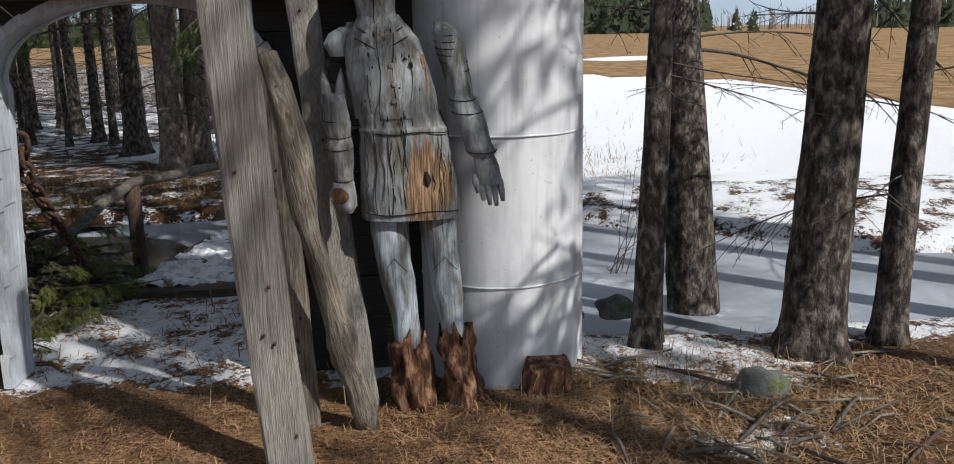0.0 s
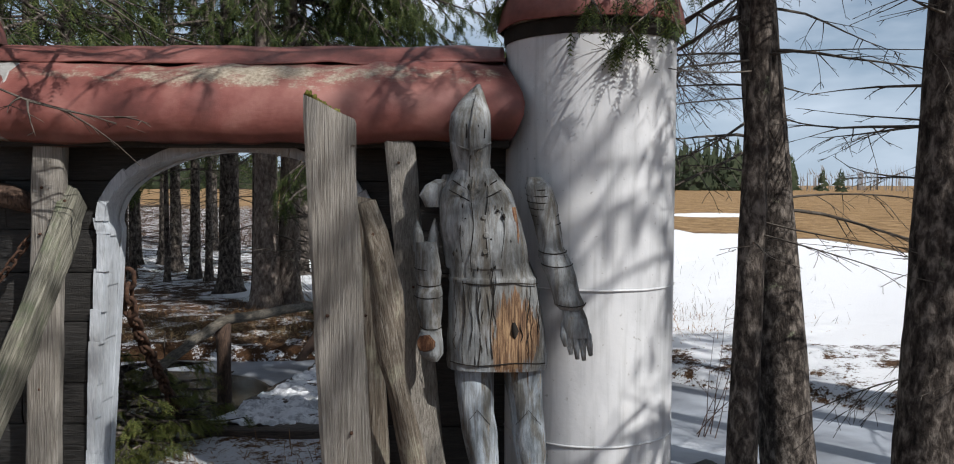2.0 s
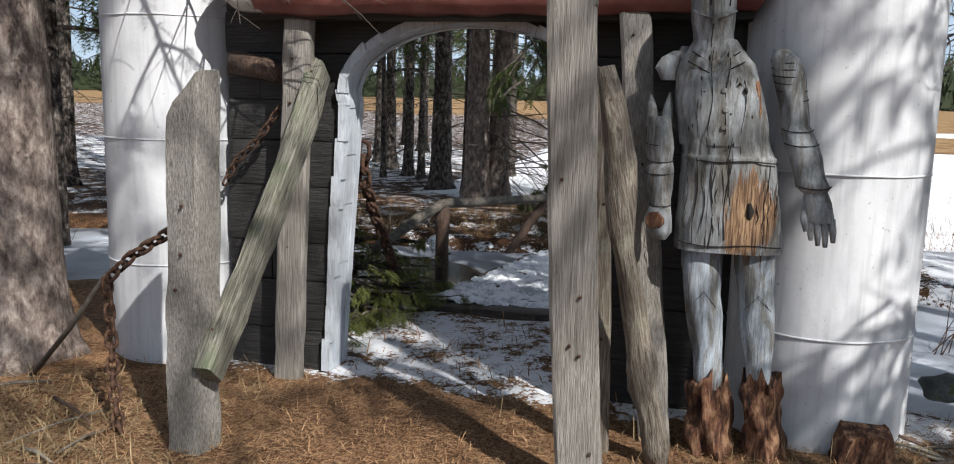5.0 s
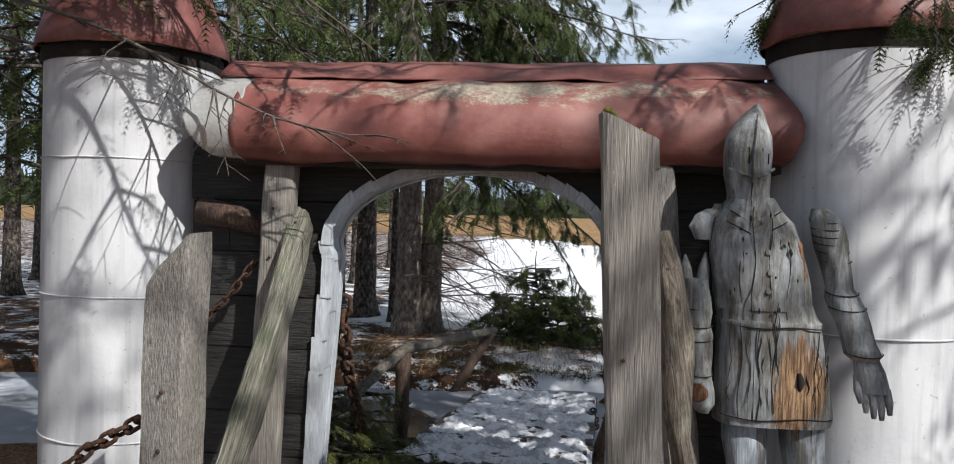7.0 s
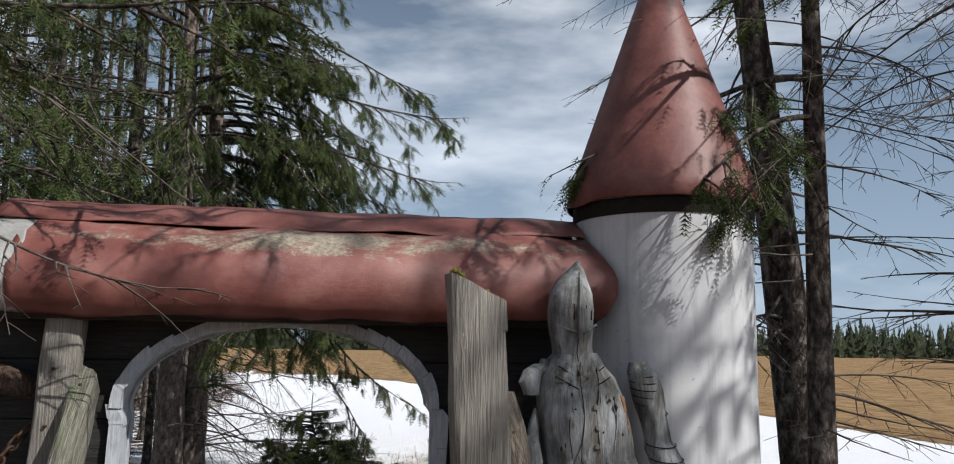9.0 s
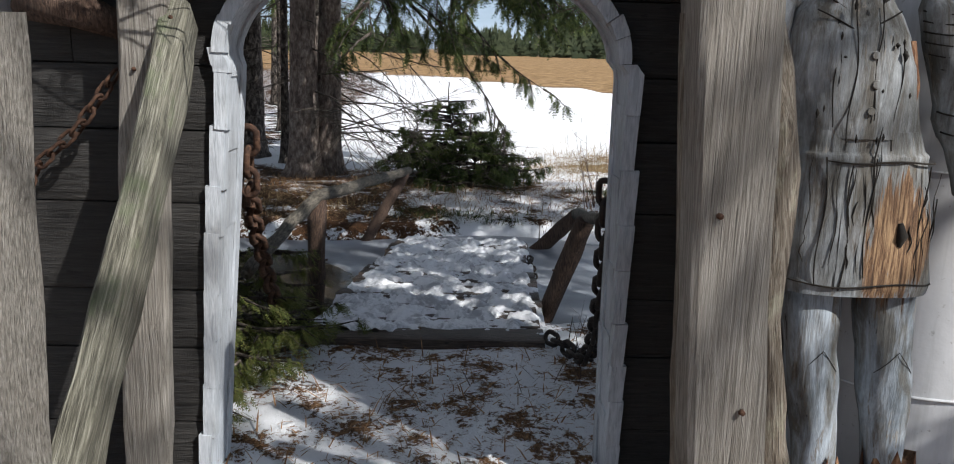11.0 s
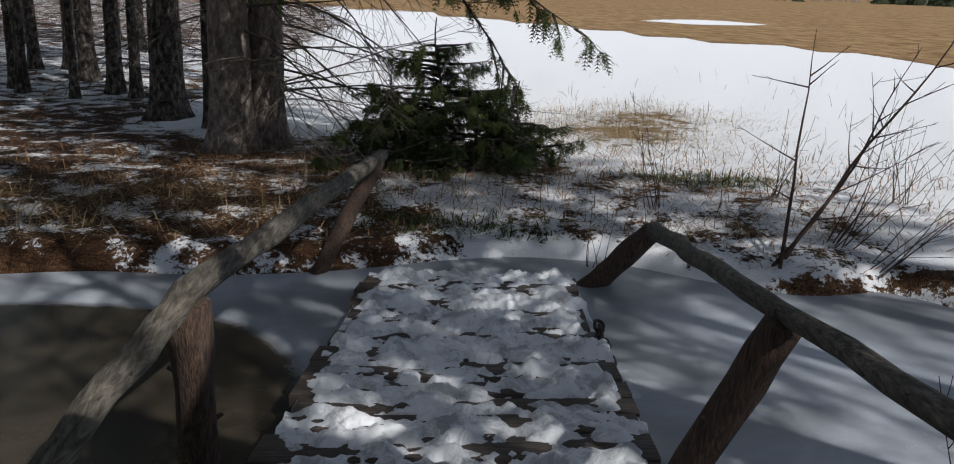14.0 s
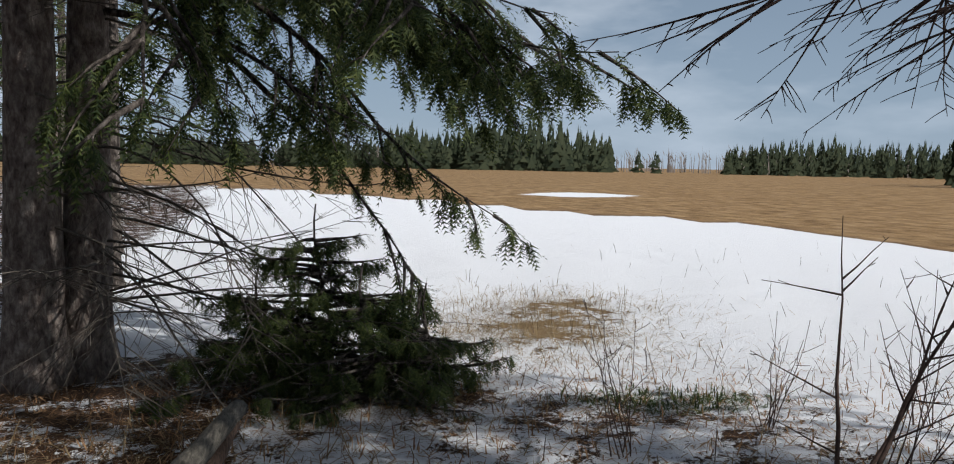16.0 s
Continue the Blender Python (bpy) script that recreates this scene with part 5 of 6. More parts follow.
def build_bridge():
    b = thing("footbridge", "plank footbridge over the frozen creek", "bridge", (-0.05, 1.4, 0.0))
    o = Vector((-0.05, 1.4, 0.0))
    rnd = random.Random(17)
    t = 0.0
    first = True
    while t < 0.995:
        w = 0.26 / 2.92 if first else rnd.uniform(0.13, 0.19) / 2.92
        t1 = min(t + w, 1.0)
        s = Soup()
        l0, r0, z0, y0 = deck_frame(t)
        l1, r1, z1, y1 = deck_frame(t1)
        jl, jr = (0, 0) if first else (rnd.uniform(-0.06, 0.03), rnd.uniform(-0.03, 0.035))
        dz = rnd.uniform(-0.006, 0.006)
        th = 0.075 if first else 0.045
        g = 0.007
        n = 8
        rings = []
        for i in range(n + 1):
            u = i / n
            xa, xb = l0 + jl + (r0 + jr - l0 - jl) * u, l1 + jl + (r1 + jr - l1 - jl) * u
            e = 0.004 * noise.noise((u * 5, t * 30, 0))
            rings.append([tuple(Vector(p) - o) for p in ((xa, y0 + g, z0 + dz - th), (xa, y0 + g, z0 + dz + e - 0.006), (xa, y0 + g + 0.008, z0 + dz + e), (xb, y1 - g - 0.008, z1 + dz + e), (xb, y1 - g, z1 + dz + e - 0.006), (xb, y1 - g, z1 + dz - th))])
        s.rings(rings)
        sharp(soup_part("plank", s, DECK, b), 40)
        t, first = t1, False
    for k in (0.12, 0.88):
        s = Soup()
        pts = []
        for tt in (0.01, 0.5, 0.99):
            l, r, z, y = deck_frame(tt)
            pts.append(tuple(Vector((l + (r - l) * k, y, z - 0.125)) - o))
        s.tube(pts, [0.07, 0.075, 0.07], 10, 0, 0.2)
        soup_part("stringer", s, BARK_POST, b, "dark log stringer")
    return b


build_bridge()


def build_deck_snow():
    """Trodden snow on the deck, holed by boots and drifting over its edges."""
    nu, nv = 90, 190
    s = Soup()
    rnd = random.Random(9)
    steps = []
    for i in range(150):
        steps.append((rnd.uniform(0.12, 0.92), rnd.uniform(0.12, 1.0), rnd.uniform(0.025, 0.07), rnd.uniform(0.010, 0.024)))
    grid = []
    for j in range(nv + 1):
        t = 0.045 + 0.96 * j / nv
        l, r, z, y = deck_frame(min(t, 1.0))
        y = 1.40 + 2.92 * t
        row = []
        for i in range(nu + 1):
            u = -0.02 + 1.04 * i / nu
            x = l + (r - l) * u
            h = 0.022 + 0.022 * noise.noise((x * 4, y * 4, 1)) + 0.036 * noise.noise((x * 9, y * 12, 2)) + 0.022 * noise.noise((x * 24, y * 32, 3)) + 0.010 * noise.noise((x * 60, y * 60, 4))
            # joints between planks swallow the snow
            h -= 0.05 * max(0, math.sin(y * 2 * math.pi / 0.33 + 1.5 * noise.noise((x * 1.3, y * 0.6, 8)))) ** 9 * (0.6 + 0.9 * noise.noise((x * 3, y * 3, 12)))
            for su, st, rx, ry in steps:
                dx, dy = (u - su) * 1.2 / rx, (t - st) * 2.92 / (ry * 1.7)
                q = dx * dx + dy * dy
                if q < 3:
                    h -= 0.034 * math.exp(-q * q)
                    h += 0.006 * math.exp(-((q - 1.5) / 0.4) ** 2)
            edge = min(u, 1 - u) * 1.2
            if edge < 0.07:
                h -= (0.07 - edge) * (0.55 + 0.8 * noise.noise((x * 7, y * 7, 9)))
            if t < 0.11:
                h += 0.02 * (1 - smooth01(0.25, 0.4, u)) * (1.0 if t > 0.05 else 0) - (0.11 - t) * 0.9 * float(smooth01(0.30, 0.42, u) * smooth01(1.0, 0.93, u))
            h = max(h, -0.016)
            row.append((x, y, z + h))
        grid.append(row)
    base = len(s.v)
    for row in grid:
        s.v.extend(row)
    w = nu + 1
    for j in range(nv):
        for i in range(nu):
            q = (j * w + i, j * w + i + 1, (j + 1) * w + i + 1, (j + 1) * w + i)
            s.f.append(q)
            s.m.append(0)
    ob = soup_part("trodden_snow", s, SNOW)
    return tagged(ob, "trodden melting snow lying on the bridge planks", "snow", kind="stuff")


build_deck_snow()


def rail(label, pole, rad, posts, seed):
    r = thing("handrail", label, "handrail", posts[0][0], "bridge handrails")
    o = Vector(posts[0][0])
    s = Soup()
    n = 26
    pts, rr = [], []
    for i in range(n + 1):
        t = i / n * (len(pole) - 1)
        k = min(int(t), len(pole) - 2)
        p = Vector(pole[k]).lerp(Vector(pole[k + 1]), t - k)
        p += Vector((0.012 * noise.noise((t * 3, seed, 0)), 0, 0.014 * noise.noise((t * 3, 0, seed))))
        pts.append(tuple(p - o))
        rr.append((rad[0] + (rad[1] - rad[0]) * i / n) * (1 + 0.1 * noise.noise((t * 5, 3, seed))))
    s.tube(pts, rr, 10, 0, 0.2)
    soup_part("pole", s, RAIL_WOOD, r, "debarked grey pole")
    for a, b, q in posts:
        s = Soup()
        pp = [tuple(Vector(a).lerp(Vector(b), i / 8) - o) for i in range(9)]
        s.tube(pp, [q * (1 + 0.08 * noise.noise((i * 1.7, seed, 2))) for i in range(9)], 11, 0, 0.25)
        st = soup_part("stake", s, BARK_POST, r, "reddish brown bark covered stake")
        for i in range(4):
            p = Vector(a).lerp(Vector(b), 0.25 + 0.17 * i) - o
            an = i * 2.4 + seed
            d = Vector((math.cos(an), math.sin(an), 0.3))
            kn = Soup()
            kn.tube([tuple(p), tuple(p + d * (q + 0.018))], [0.013, 0.006], 6)
            soup_part("knot", kn, BARK_POST, st)
    return r


rail("grey pole handrail on two bark stakes", [(-0.42, 5.2, 0.40), (-0.575, 3.6, 0.545), (-0.735, 1.95, 0.685), (-0.80, 1.45, 0.61), (-0.88, 0.95, 0.50)], (0.042, 0.032), [((-0.79, 2.2, -0.3), (-0.735, 1.97, 0.66), 0.052), ((-0.80, 4.37, -0.25), (-0.44, 5.05, 0.39), 0.05)], 2)
rail("dark pole handrail collapsed outward over the ice", [(1.10, 4.36, 0.17), (1.08, 4.2, 0.215), (0.96, 3.15, 0.40), (0.835, 2.08, 0.585), (0.645, 0.46, 0.885)], (0.052, 0.026), [((0.575, 2.34, -0.28), (0.825, 2.09, 0.56), 0.055), ((0.70, 4.33, -0.2), (1.10, 4.36, 0.17), 0.062)], 5)


# ---- litter, weeds and shrubs ----
def scatter_blades(name, label, category, spots, mat, length, width, flat, seed):
    """Loose needles, twigs or grass blades; each spot gives a place and how many."""
    rnd = random.Random(seed)
    s = Soup()
    for cx, cy, rx, ry, n in spots:
        for i in range(n):
            x, y = cx + rnd.gauss(0, 0.5) * rx, cy + rnd.gauss(0, 0.5) * ry
            z = float(ground_height(np.array(x), np.array(y))) + 0.012
            if -0.25 < z - 0.012 < -0.06:
                continue
            a = rnd.uniform(0, 2 * math.pi)
            L = length * rnd.uniform(0.4, 1.3)
            rise = L * (rnd.uniform(0.0, 0.25) if rnd.random() < flat else rnd.uniform(0.5, 1.0))
            run = max(L * L - rise * rise, 1e-6) ** 0.5
            d = Vector((math.cos(a) * run, math.sin(a) * run, rise))
            w = Vector((-math.sin(a), math.cos(a), 0)) * width * rnd.uniform(0.6, 1.4)
            p = Vector((x, y, z))
            m = p + d * 0.55 + Vector((0, 0, L * 0.06))
            s.face([tuple(p - w), tuple(p + w), tuple(m + w * 0.8), tuple(m - w * 0.8)])
            s.face([tuple(m - w * 0.8), tuple(m + w * 0.8), tuple(p + d)])
    return tagged(soup_part(name, s, mat, None, "", False), label, category, kind="stuff")


scatter_blades("needle_litter", "orange brown spruce needles and bits on the ground", "litter", [(0.2, -1.2, 4.4, 1.8, 9000), (2.6, -0.6, 1.6, 1.0, 6000), (-1.9, -1.2, 1.5, 1.2, 2500)], NEEDLE_STUFF, 0.065, 0.002, 0.92, 1)
scatter_blades("dead_grass", "bleached dry grass lying on needle litter", "grass", [(-1.9, -1.3, 1.1, 0.8, 2600), (0.1, -1.6, 1.8, 0.6, 260), (2.7, -0.75, 1.3, 0.7, 1300), (2.1, -0.35, 0.8, 0.4, 350), (-1.0, -0.45, 0.5, 0.2, 60), (0.2, -0.4, 0.9, 0.3, 60)], STRAW, 0.13, 0.0018, 0.75, 2)
scatter_blades("bank_grass", "flattened straw coloured grass on the far bank", "grass", [(-1.4, 5.3, 2.6, 0.6, 1500), (-2.6, 5.0, 1.6, 0.5, 900), (1.7, 8.7, 1.4, 1.6, 4200), (2.6, 10.0, 1.3, 1.3, 1800), (0.5, 6.0, 1.2, 0.6, 350), (1.9, 4.9, 1.6, 0.4, 500)], STRAW, 0.17, 0.0024, 0.86, 3)
scatter_blades("bank_litter", "dark twigs and needles on melting snow", "litter", [(1.6, 6.0, 2.6, 1.6, 2600), (-1.0, 6.0, 3.4, 1.6, 5200), (0.0, 0.8, 1.6, 0.9, 900), (2.4, 5.2, 2.0, 1.0, 700)], NEEDLE_STUFF, 0.09, 0.003, 0.8, 4)
scatter_blades("field_stubble", "sparse dry weeds poking through snow", "weeds", [(3.6, 9.0, 4.0, 5.0, 60), (6.0, 13.0, 6.0, 6.0, 60), (2.6, 6.4, 2.5, 1.4, 220), (1.4, 1.3, 1.0, 0.6, 160)], SHRUB, 0.22, 0.0022, 0.05, 5)


def shrub(x, y, stems, height, lean, seed, label):
    rnd = random.Random(seed)
    z = float(ground_height(np.array(float(x)), np.array(float(y)))) - 0.02
    z = max(z, -0.14)
    root = thing("bare_shrub", label, "shrub", (x, y, z), "bare shrubs")
    for i in range(stems):
        s = Soup()
        a = rnd.uniform(0, 2 * math.pi)
        d = Vector((math.cos(a) * 0.25 + lean[0], math.sin(a) * 0.25 + lean[1], 1))
        limb(s, rnd, (rnd.uniform(-.06, .06), rnd.uniform(-.06, .06), 0), d, height * rnd.uniform(0.6, 1.1), 0.0028 + 0.0024 * height + 0.006 * max(0, height - 1), -0.1, 4.5, None, 0)
        soup_part("stem", s, SHRUB, root)
    return root



# ---- trees ----
def make_trunk(pts, r0, r1, sides=18):
    s = Soup()
    zz = pts[0].z
    rings = []
    for i, p in enumerate(pts):
        t = i / (len(pts) - 1)
        r = r0 + (r1 - r0) * t
        h = p.z - zz
        flare = 0.55 * math.exp(-h / 0.14)
        ring = []
        for j in range(sides):
            a = 2 * math.pi * j / sides
            k = 1 + flare * (0.75 + 0.5 * math.sin(a * 4 + p.x * 7)) + 0.05 * noise.noise((math.cos(a) * 2 + p.x, math.sin(a) * 2, h * 3)) + 0.035 * noise.noise((math.cos(a) * 6 + p.x, math.sin(a) * 6, h * 9))
            ring.append((p.x + math.cos(a) * r * k, p.y + math.sin(a) * r * k, p.z))
        rings.append(ring)
    s.rings(rings)
    return s


def dense_points(base, top, bend, step=0.12, limit=4.0):
    a, b = Vector(base), Vector(top)
    zs = list(np.arange(0, min(limit, b.z - a.z), step)) + [z for z in np.arange(limit, b.z - a.z, 0.5)] + [b.z - a.z]
    out = []
    for h in zs:
        t = h / (b.z - a.z)
        p = a.lerp(b, t) + Vector((bend * math.sin(t * 5.4), bend * 0.6 * math.sin(t * 6.4 + 1) - bend * 0.6 * math.sin(1), 0))
        out.append(p)
    return out


def sprays(tips, rnd, density, size, hang=0.5):
    """Needle sprays: slim blades in a feathered row along short shoots."""
    s = Soup()
    v, f = s.v, s.f
    for p, d, depth, t in tips:
        if t < 0.25 and depth == 0:
            continue
        for k in range(density):
            dd = (d + Vector((rnd.uniform(-.8, .8), rnd.uniform(-.8, .8), rnd.uniform(-.6, .2) - hang))).normalized()
            side = dd.cross(Vector((rnd.uniform(-.4, .4), rnd.uniform(-.4, .4), 1))).normalized()
            up = dd.cross(side)
            L = size * rnd.uniform(0.6, 1.25)
            q = p + Vector((rnd.uniform(-.02, .02), rnd.uniform(-.02, .02), rnd.uniform(-.02, .02)))
            w = L * 0.02
            n = 5
            # spine
            i0 = len(v)
            e = q + dd * L
            v.extend([tuple(q - side * w), tuple(q + side * w), tuple(e)])
            f.append((i0, i0 + 1, i0 + 2))
            for j in range(n):
                u = (j + 0.6) / n
                c = q + dd * (L * u)
                nl = L * 0.30 * (1.15 - 0.7 * u)
                for sg in (-1, 1):
                    tip = c + (side * sg * 0.85 + dd * 0.75 + up * rnd.uniform(-0.35, 0.35)) * nl
                    bw = dd * (L * 0.045)
                    i0 = len(v)
                    v.extend([tuple(c - bw), tuple(c + bw), tuple(tip)])
                    f.append((i0, i0 + 1, i0 + 2))
    s.m = [0] * len(f)
    return s


def tree(base, top, r0, r1, label, seed, dead=(0.6, 3.2, 16), live=(3.0, 7.0, 26), bend=0.02, bark=None, reach=1.5, dead_len=1.1, density=2, size=0.10, twigs=5.0, dead_twigs=6.0, toward=None, needles=None, droop=0.5, group="spruces", boughs=()):
    rnd = random.Random(seed)
    root = thing("spruce_tree", label, "tree", (base[0], base[1], base[2]), group)
    o = Vector(base)
    pts = dense_points(base, top, bend)
    ob = soup_part("trunk", make_trunk([p - o for p in pts], r0, r1), bark or BARK, root)
    H = top[2] - base[2]

    def at(z):
        for i in range(len(pts) - 1):
            if pts[i + 1].z - base[2] >= z:
                k = (z - (pts[i].z - base[2])) / max(1e-6, pts[i + 1].z - pts[i].z)
                return pts[i].lerp(pts[i + 1], k) - o
        return pts[-1] - o

    def way():
        if toward is not None and rnd.random() < toward[2]:
            a = math.atan2(toward[1], toward[0]) + rnd.uniform(-0.9, 0.9)
        else:
            a = rnd.uniform(0, 2 * math.pi)
        return a

    if dead[2]:
        s = Soup()
        for i in range(dead[2]):
            z = rnd.uniform(dead[0], dead[1])
            a = way()
            limb(s, rnd, at(z), (math.cos(a), math.sin(a), rnd.uniform(-0.25, 0.25)), dead_len * rnd.uniform(0.35, 1.15), r0 * rnd.uniform(0.028, 0.062) + 0.0025, rnd.uniform(0.0, 0.6), dead_twigs, None, 0, rnd.uniform(0, 0.8))
        soup_part("deadwood", s, TWIG, root, "bare dead lower branches")["kind"] = "stuff"
    if live[2] or boughs:
        s, tips = Soup(), []
        for bz, bd, bl, bdroop, btw in boughs:
            limb(s, rnd, at(bz), bd, bl, 0.008 + 0.007 * bl, bdroop, btw, tips, 0, 0.5)
        for i in range(live[2]):
            f = (i + rnd.random()) / live[2]
            z = live[0] + (live[1] - live[0]) * f
            if z > H - 0.2:
                continue
            a = way()
            ln = reach * (1.05 - 0.75 * f) * rnd.uniform(0.7, 1.15)
            limb(s, rnd, at(z), (math.cos(a), math.sin(a), 0.15), ln, 0.012 + 0.008 * ln, droop, twigs, tips, 0, 0.9)
        soup_part("branchwork", s, BARK, root)["kind"] = "stuff"
        soup_part("crown", sprays(tips, rnd, density, size), needles or NEEDLES, root, "drooping green needle sprays")["kind"] = "stuff"
    return root


def ground_z(x, y):
    return float(ground_height(np.array(float(x)), np.array(float(y)))) - 0.03


def spruce(x, y, r, h, label, seed, lean=(0, 0), **kw):
    z = ground_z(x, y)
    return tree((x, y, z), (x + lean[0] * h, y + lean[1] * h, z + h), r, r * 0.35, label, seed, **kw)


# beside the right tower
spruce(2.435, 0.07, 0.078, 9.0, "slim grey spruce trunk with dead side branches", 101, lean=(0.022, 0.02), dead=(1.2, 3.9, 24), live=(4.4, 8.5, 18), reach=1.5, dead_len=1.2, density=3, dead_twigs=8, size=0.085, boughs=[(2.95, (-1, -0.50, -0.05), 1.35, 0.7, 8), (2.75, (-0.9, -0.7, 0.0), 1.15, 0.8, 8), (3.15, (-1, -0.3, 0.0), 1.6, 0.6, 7)])
spruce(3.06, 1.02, 0.17, 11.0, "dark spruce trunk beside the frozen creek", 102, lean=(-0.098, 0), dead=(1.9, 4.6, 34), live=(4.8, 10, 24), reach=2.2, dead_len=1.9, density=3, dead_twigs=8)
spruce(3.255, -0.12, 0.16, 10.0, "thick spruce trunk with flaking bark", 103, lean=(0.02, 0), dead=(1.6, 4.2, 34), live=(4.6, 9.5, 22), reach=2.1, dead_len=1.4, density=3, dead_twigs=8, boughs=[(3.7, (-1, -0.5, -0.03), 3.0, 0.2, 4.5)])
spruce(3.71, -0.06, 0.085, 9.0, "slim dark spruce trunk at the creek bank", 104, lean=(0.015, 0), dead=(0.8, 4.2, 40), live=(4.2, 8.5, 34), reach=1.9, dead_len=1.5, density=3, dead_twigs=8)
# beside the left tower
spruce(-2.43, -0.30, 0.21, 11.0, "massive pale barked spruce trunk by the tower", 105, lean=(-0.012, 0), bark=BARK_PALE, dead=(2.35, 4.0, 30), live=(3.0, 9, 34), reach=2.2, dead_len=2.3, density=3, toward=(1, 0.15, 0.5), dead_twigs=8, boughs=[(2.95, (1, -0.75, -0.02), 2.8, 0.25, 5), (3.1, (1, -0.5, 0.05), 2.6, 0.3, 5)])
# far bank
spruce(-1.77, 7.18, 0.185, 12.0, "pale spotted spruce trunk of a twin pair", 106, lean=(-0.006, 0), bark=BARK_PALE, dead=(1.0, 3.4, 14), live=(3.0, 9, 52), reach=2.6, dead_len=1.6, density=4, toward=(1, -0.2, 0.6), size=0.12)
spruce(-1.53, 7.42, 0.165, 12.0, "brown spruce trunk with long drooping boughs", 107, bark=BARK_PALE, lean=(0.012, 0), dead=(0.35, 2.4, 46), live=(3.3, 8.5, 60), reach=2.9, dead_len=2.5, density=4, toward=(1, -0.35, 0.7), droop=0.7, dead_twigs=6, size=0.14,
       boughs=[(3.2, (1, -0.50, -0.02), 3.6, 0.30, 6.0), (2.85, (1, -0.36, -0.04), 3.3, 0.36, 5.0), (3.5, (1, -0.62, -0.03), 3.3, 0.34, 6.0), (2.4, (1, -0.30, -0.05), 3.0, 0.5, 2.6), (3.6, (0.8, -0.8, -0.05), 3.2, 0.4, 3.0), (2.9, (0.6, -0.9, -0.1), 2.6, 0.5, 3.0), (2.5, (1, -0.75, -0.05), 2.6, 0.45, 3.0), (3.0, (1, 0.2, 0.0), 3.2, 0.4, 4), (3.8, (1, -0.2, 0.05), 3.6, 0.35, 4), (4.5, (1, -0.1, 0.0), 3.3, 0.3, 4), (5.2, (1, -0.3, 0.0), 3.3, 0.3, 4), (6.0, (1, 0.0, 0.0), 3.0, 0.3, 4), (4.9, (1, 0.35, 0.0), 3.0, 0.3, 4)])
spruce(-2.85, 9.1, 0.18, 13.0, "thick dark spruce trunk in the woods", 108, dead=(0.8, 4.5, 24), live=(4, 12, 30), reach=2.4, dead_len=1.5, density=3)
spruce(-2.25, 8.4, 0.06, 9.0, "thin dark spruce trunk in the woods", 109, dead=(0.8, 4.5, 18), live=(4, 8, 14), reach=1.2, dead_len=1.1)
# young spruces at the end of the bridge
for x, y, h, n, ln, seed in ((-0.42, 6.75, 0.80, 34, 0.70, 120), (0.52, 6.40, 0.72, 30, 0.55, 121), (-0.02, 6.85, 1.18, 66, 0.80, 110), (0.18, 6.35, 0.85, 44, 0.62, 122)):
    spruce(x, y, 0.014, h, "bushy young dark green spruce on the bank", seed, lean=(0.12 * math.sin(seed), 0.05), dead=(0.1, 0.8 * h, 16), live=(0.04, h - 0.02, n), reach=ln, dead_len=0.8, density=4, size=0.075, twigs=12, droop=0.3, bend=0.05)
for i, (x, y, h) in enumerate([(-0.96, 1.5, 0.72), (-1.05, 1.02, 0.80), (-1.32, 1.25, 0.85), (-0.88, 1.22, 0.45), (-0.86, 1.78, 0.45)]):
    spruce(x, y, 0.009, h, "low feathery green spruce seedling by the bridge", 111 + i, dead=(0.1, 0.2, 0), live=(0.04, h - 0.02, 30), reach=0.55, density=5, size=0.06, twigs=9, needles=NEEDLES_LIGHT, group="spruce seedlings")
more = [(-3.7, 10.7, .07), (-4.05, 11.0, .10), (-4.4, 10.6, .05), (-5.1, 10.8, .07), (-5.4, 11.2, .05), (-6.2, 13.7, .09), (-5.7, 13.8, .10), (-3.3, 13.2, .08), (-4.6, 15.0, .12), (-7.4, 12.0, .12), (-8.2, 15.0, .14), (-6.8, 9.0, .1), (-5.6, 7.6, .12), (-4.4, 6.3, .09), (-7.6, 6.2, .15), (-3.9, 17.5, .12), (-9.5, 10.0, .16), (-6.0, 18.0, .14), (-5.2, 3.2, .10), (-7.2, 2.6, .14), (-4.6, 1.2, .07), (-9.0, 4.5, .15), (-10.5, 7.5, .15), (-11, 13, .16), (-8.8, 19, .15), (-2.3, 11.9, .11), (-3.0, 15.5, .11), (-4.9, 12.4, .12), (-6.6, 16.2, .12), (-8.0, 10.6, .11), (-9.2, 17, .14), (-12.5, 9, .18), (-11.5, 17.5, .17), (-5.0, 20.5, .13), (-7.5, 21, .14)]
for i, (x, y, r) in enumerate(more):
    spruce(x, y, r, 8 + 30 * r, "dark spruce trunk deeper in the snowy woods", 200 + i, lean=(0.012 * math.sin(i * 2.3), 0.01 * math.cos(i * 3.1)), dead=(0.7, 4.2, 22), live=(1.9 if i % 3 == 0 else 2.8, 8 + 24 * r, 24), reach=1.5 + 6 * r, dead_len=1.3, density=2 if i < 12 else 1, size=0.21 if i < 12 else 0.29, twigs=3.2, dead_twigs=4.0 if i < 14 else 2.0)
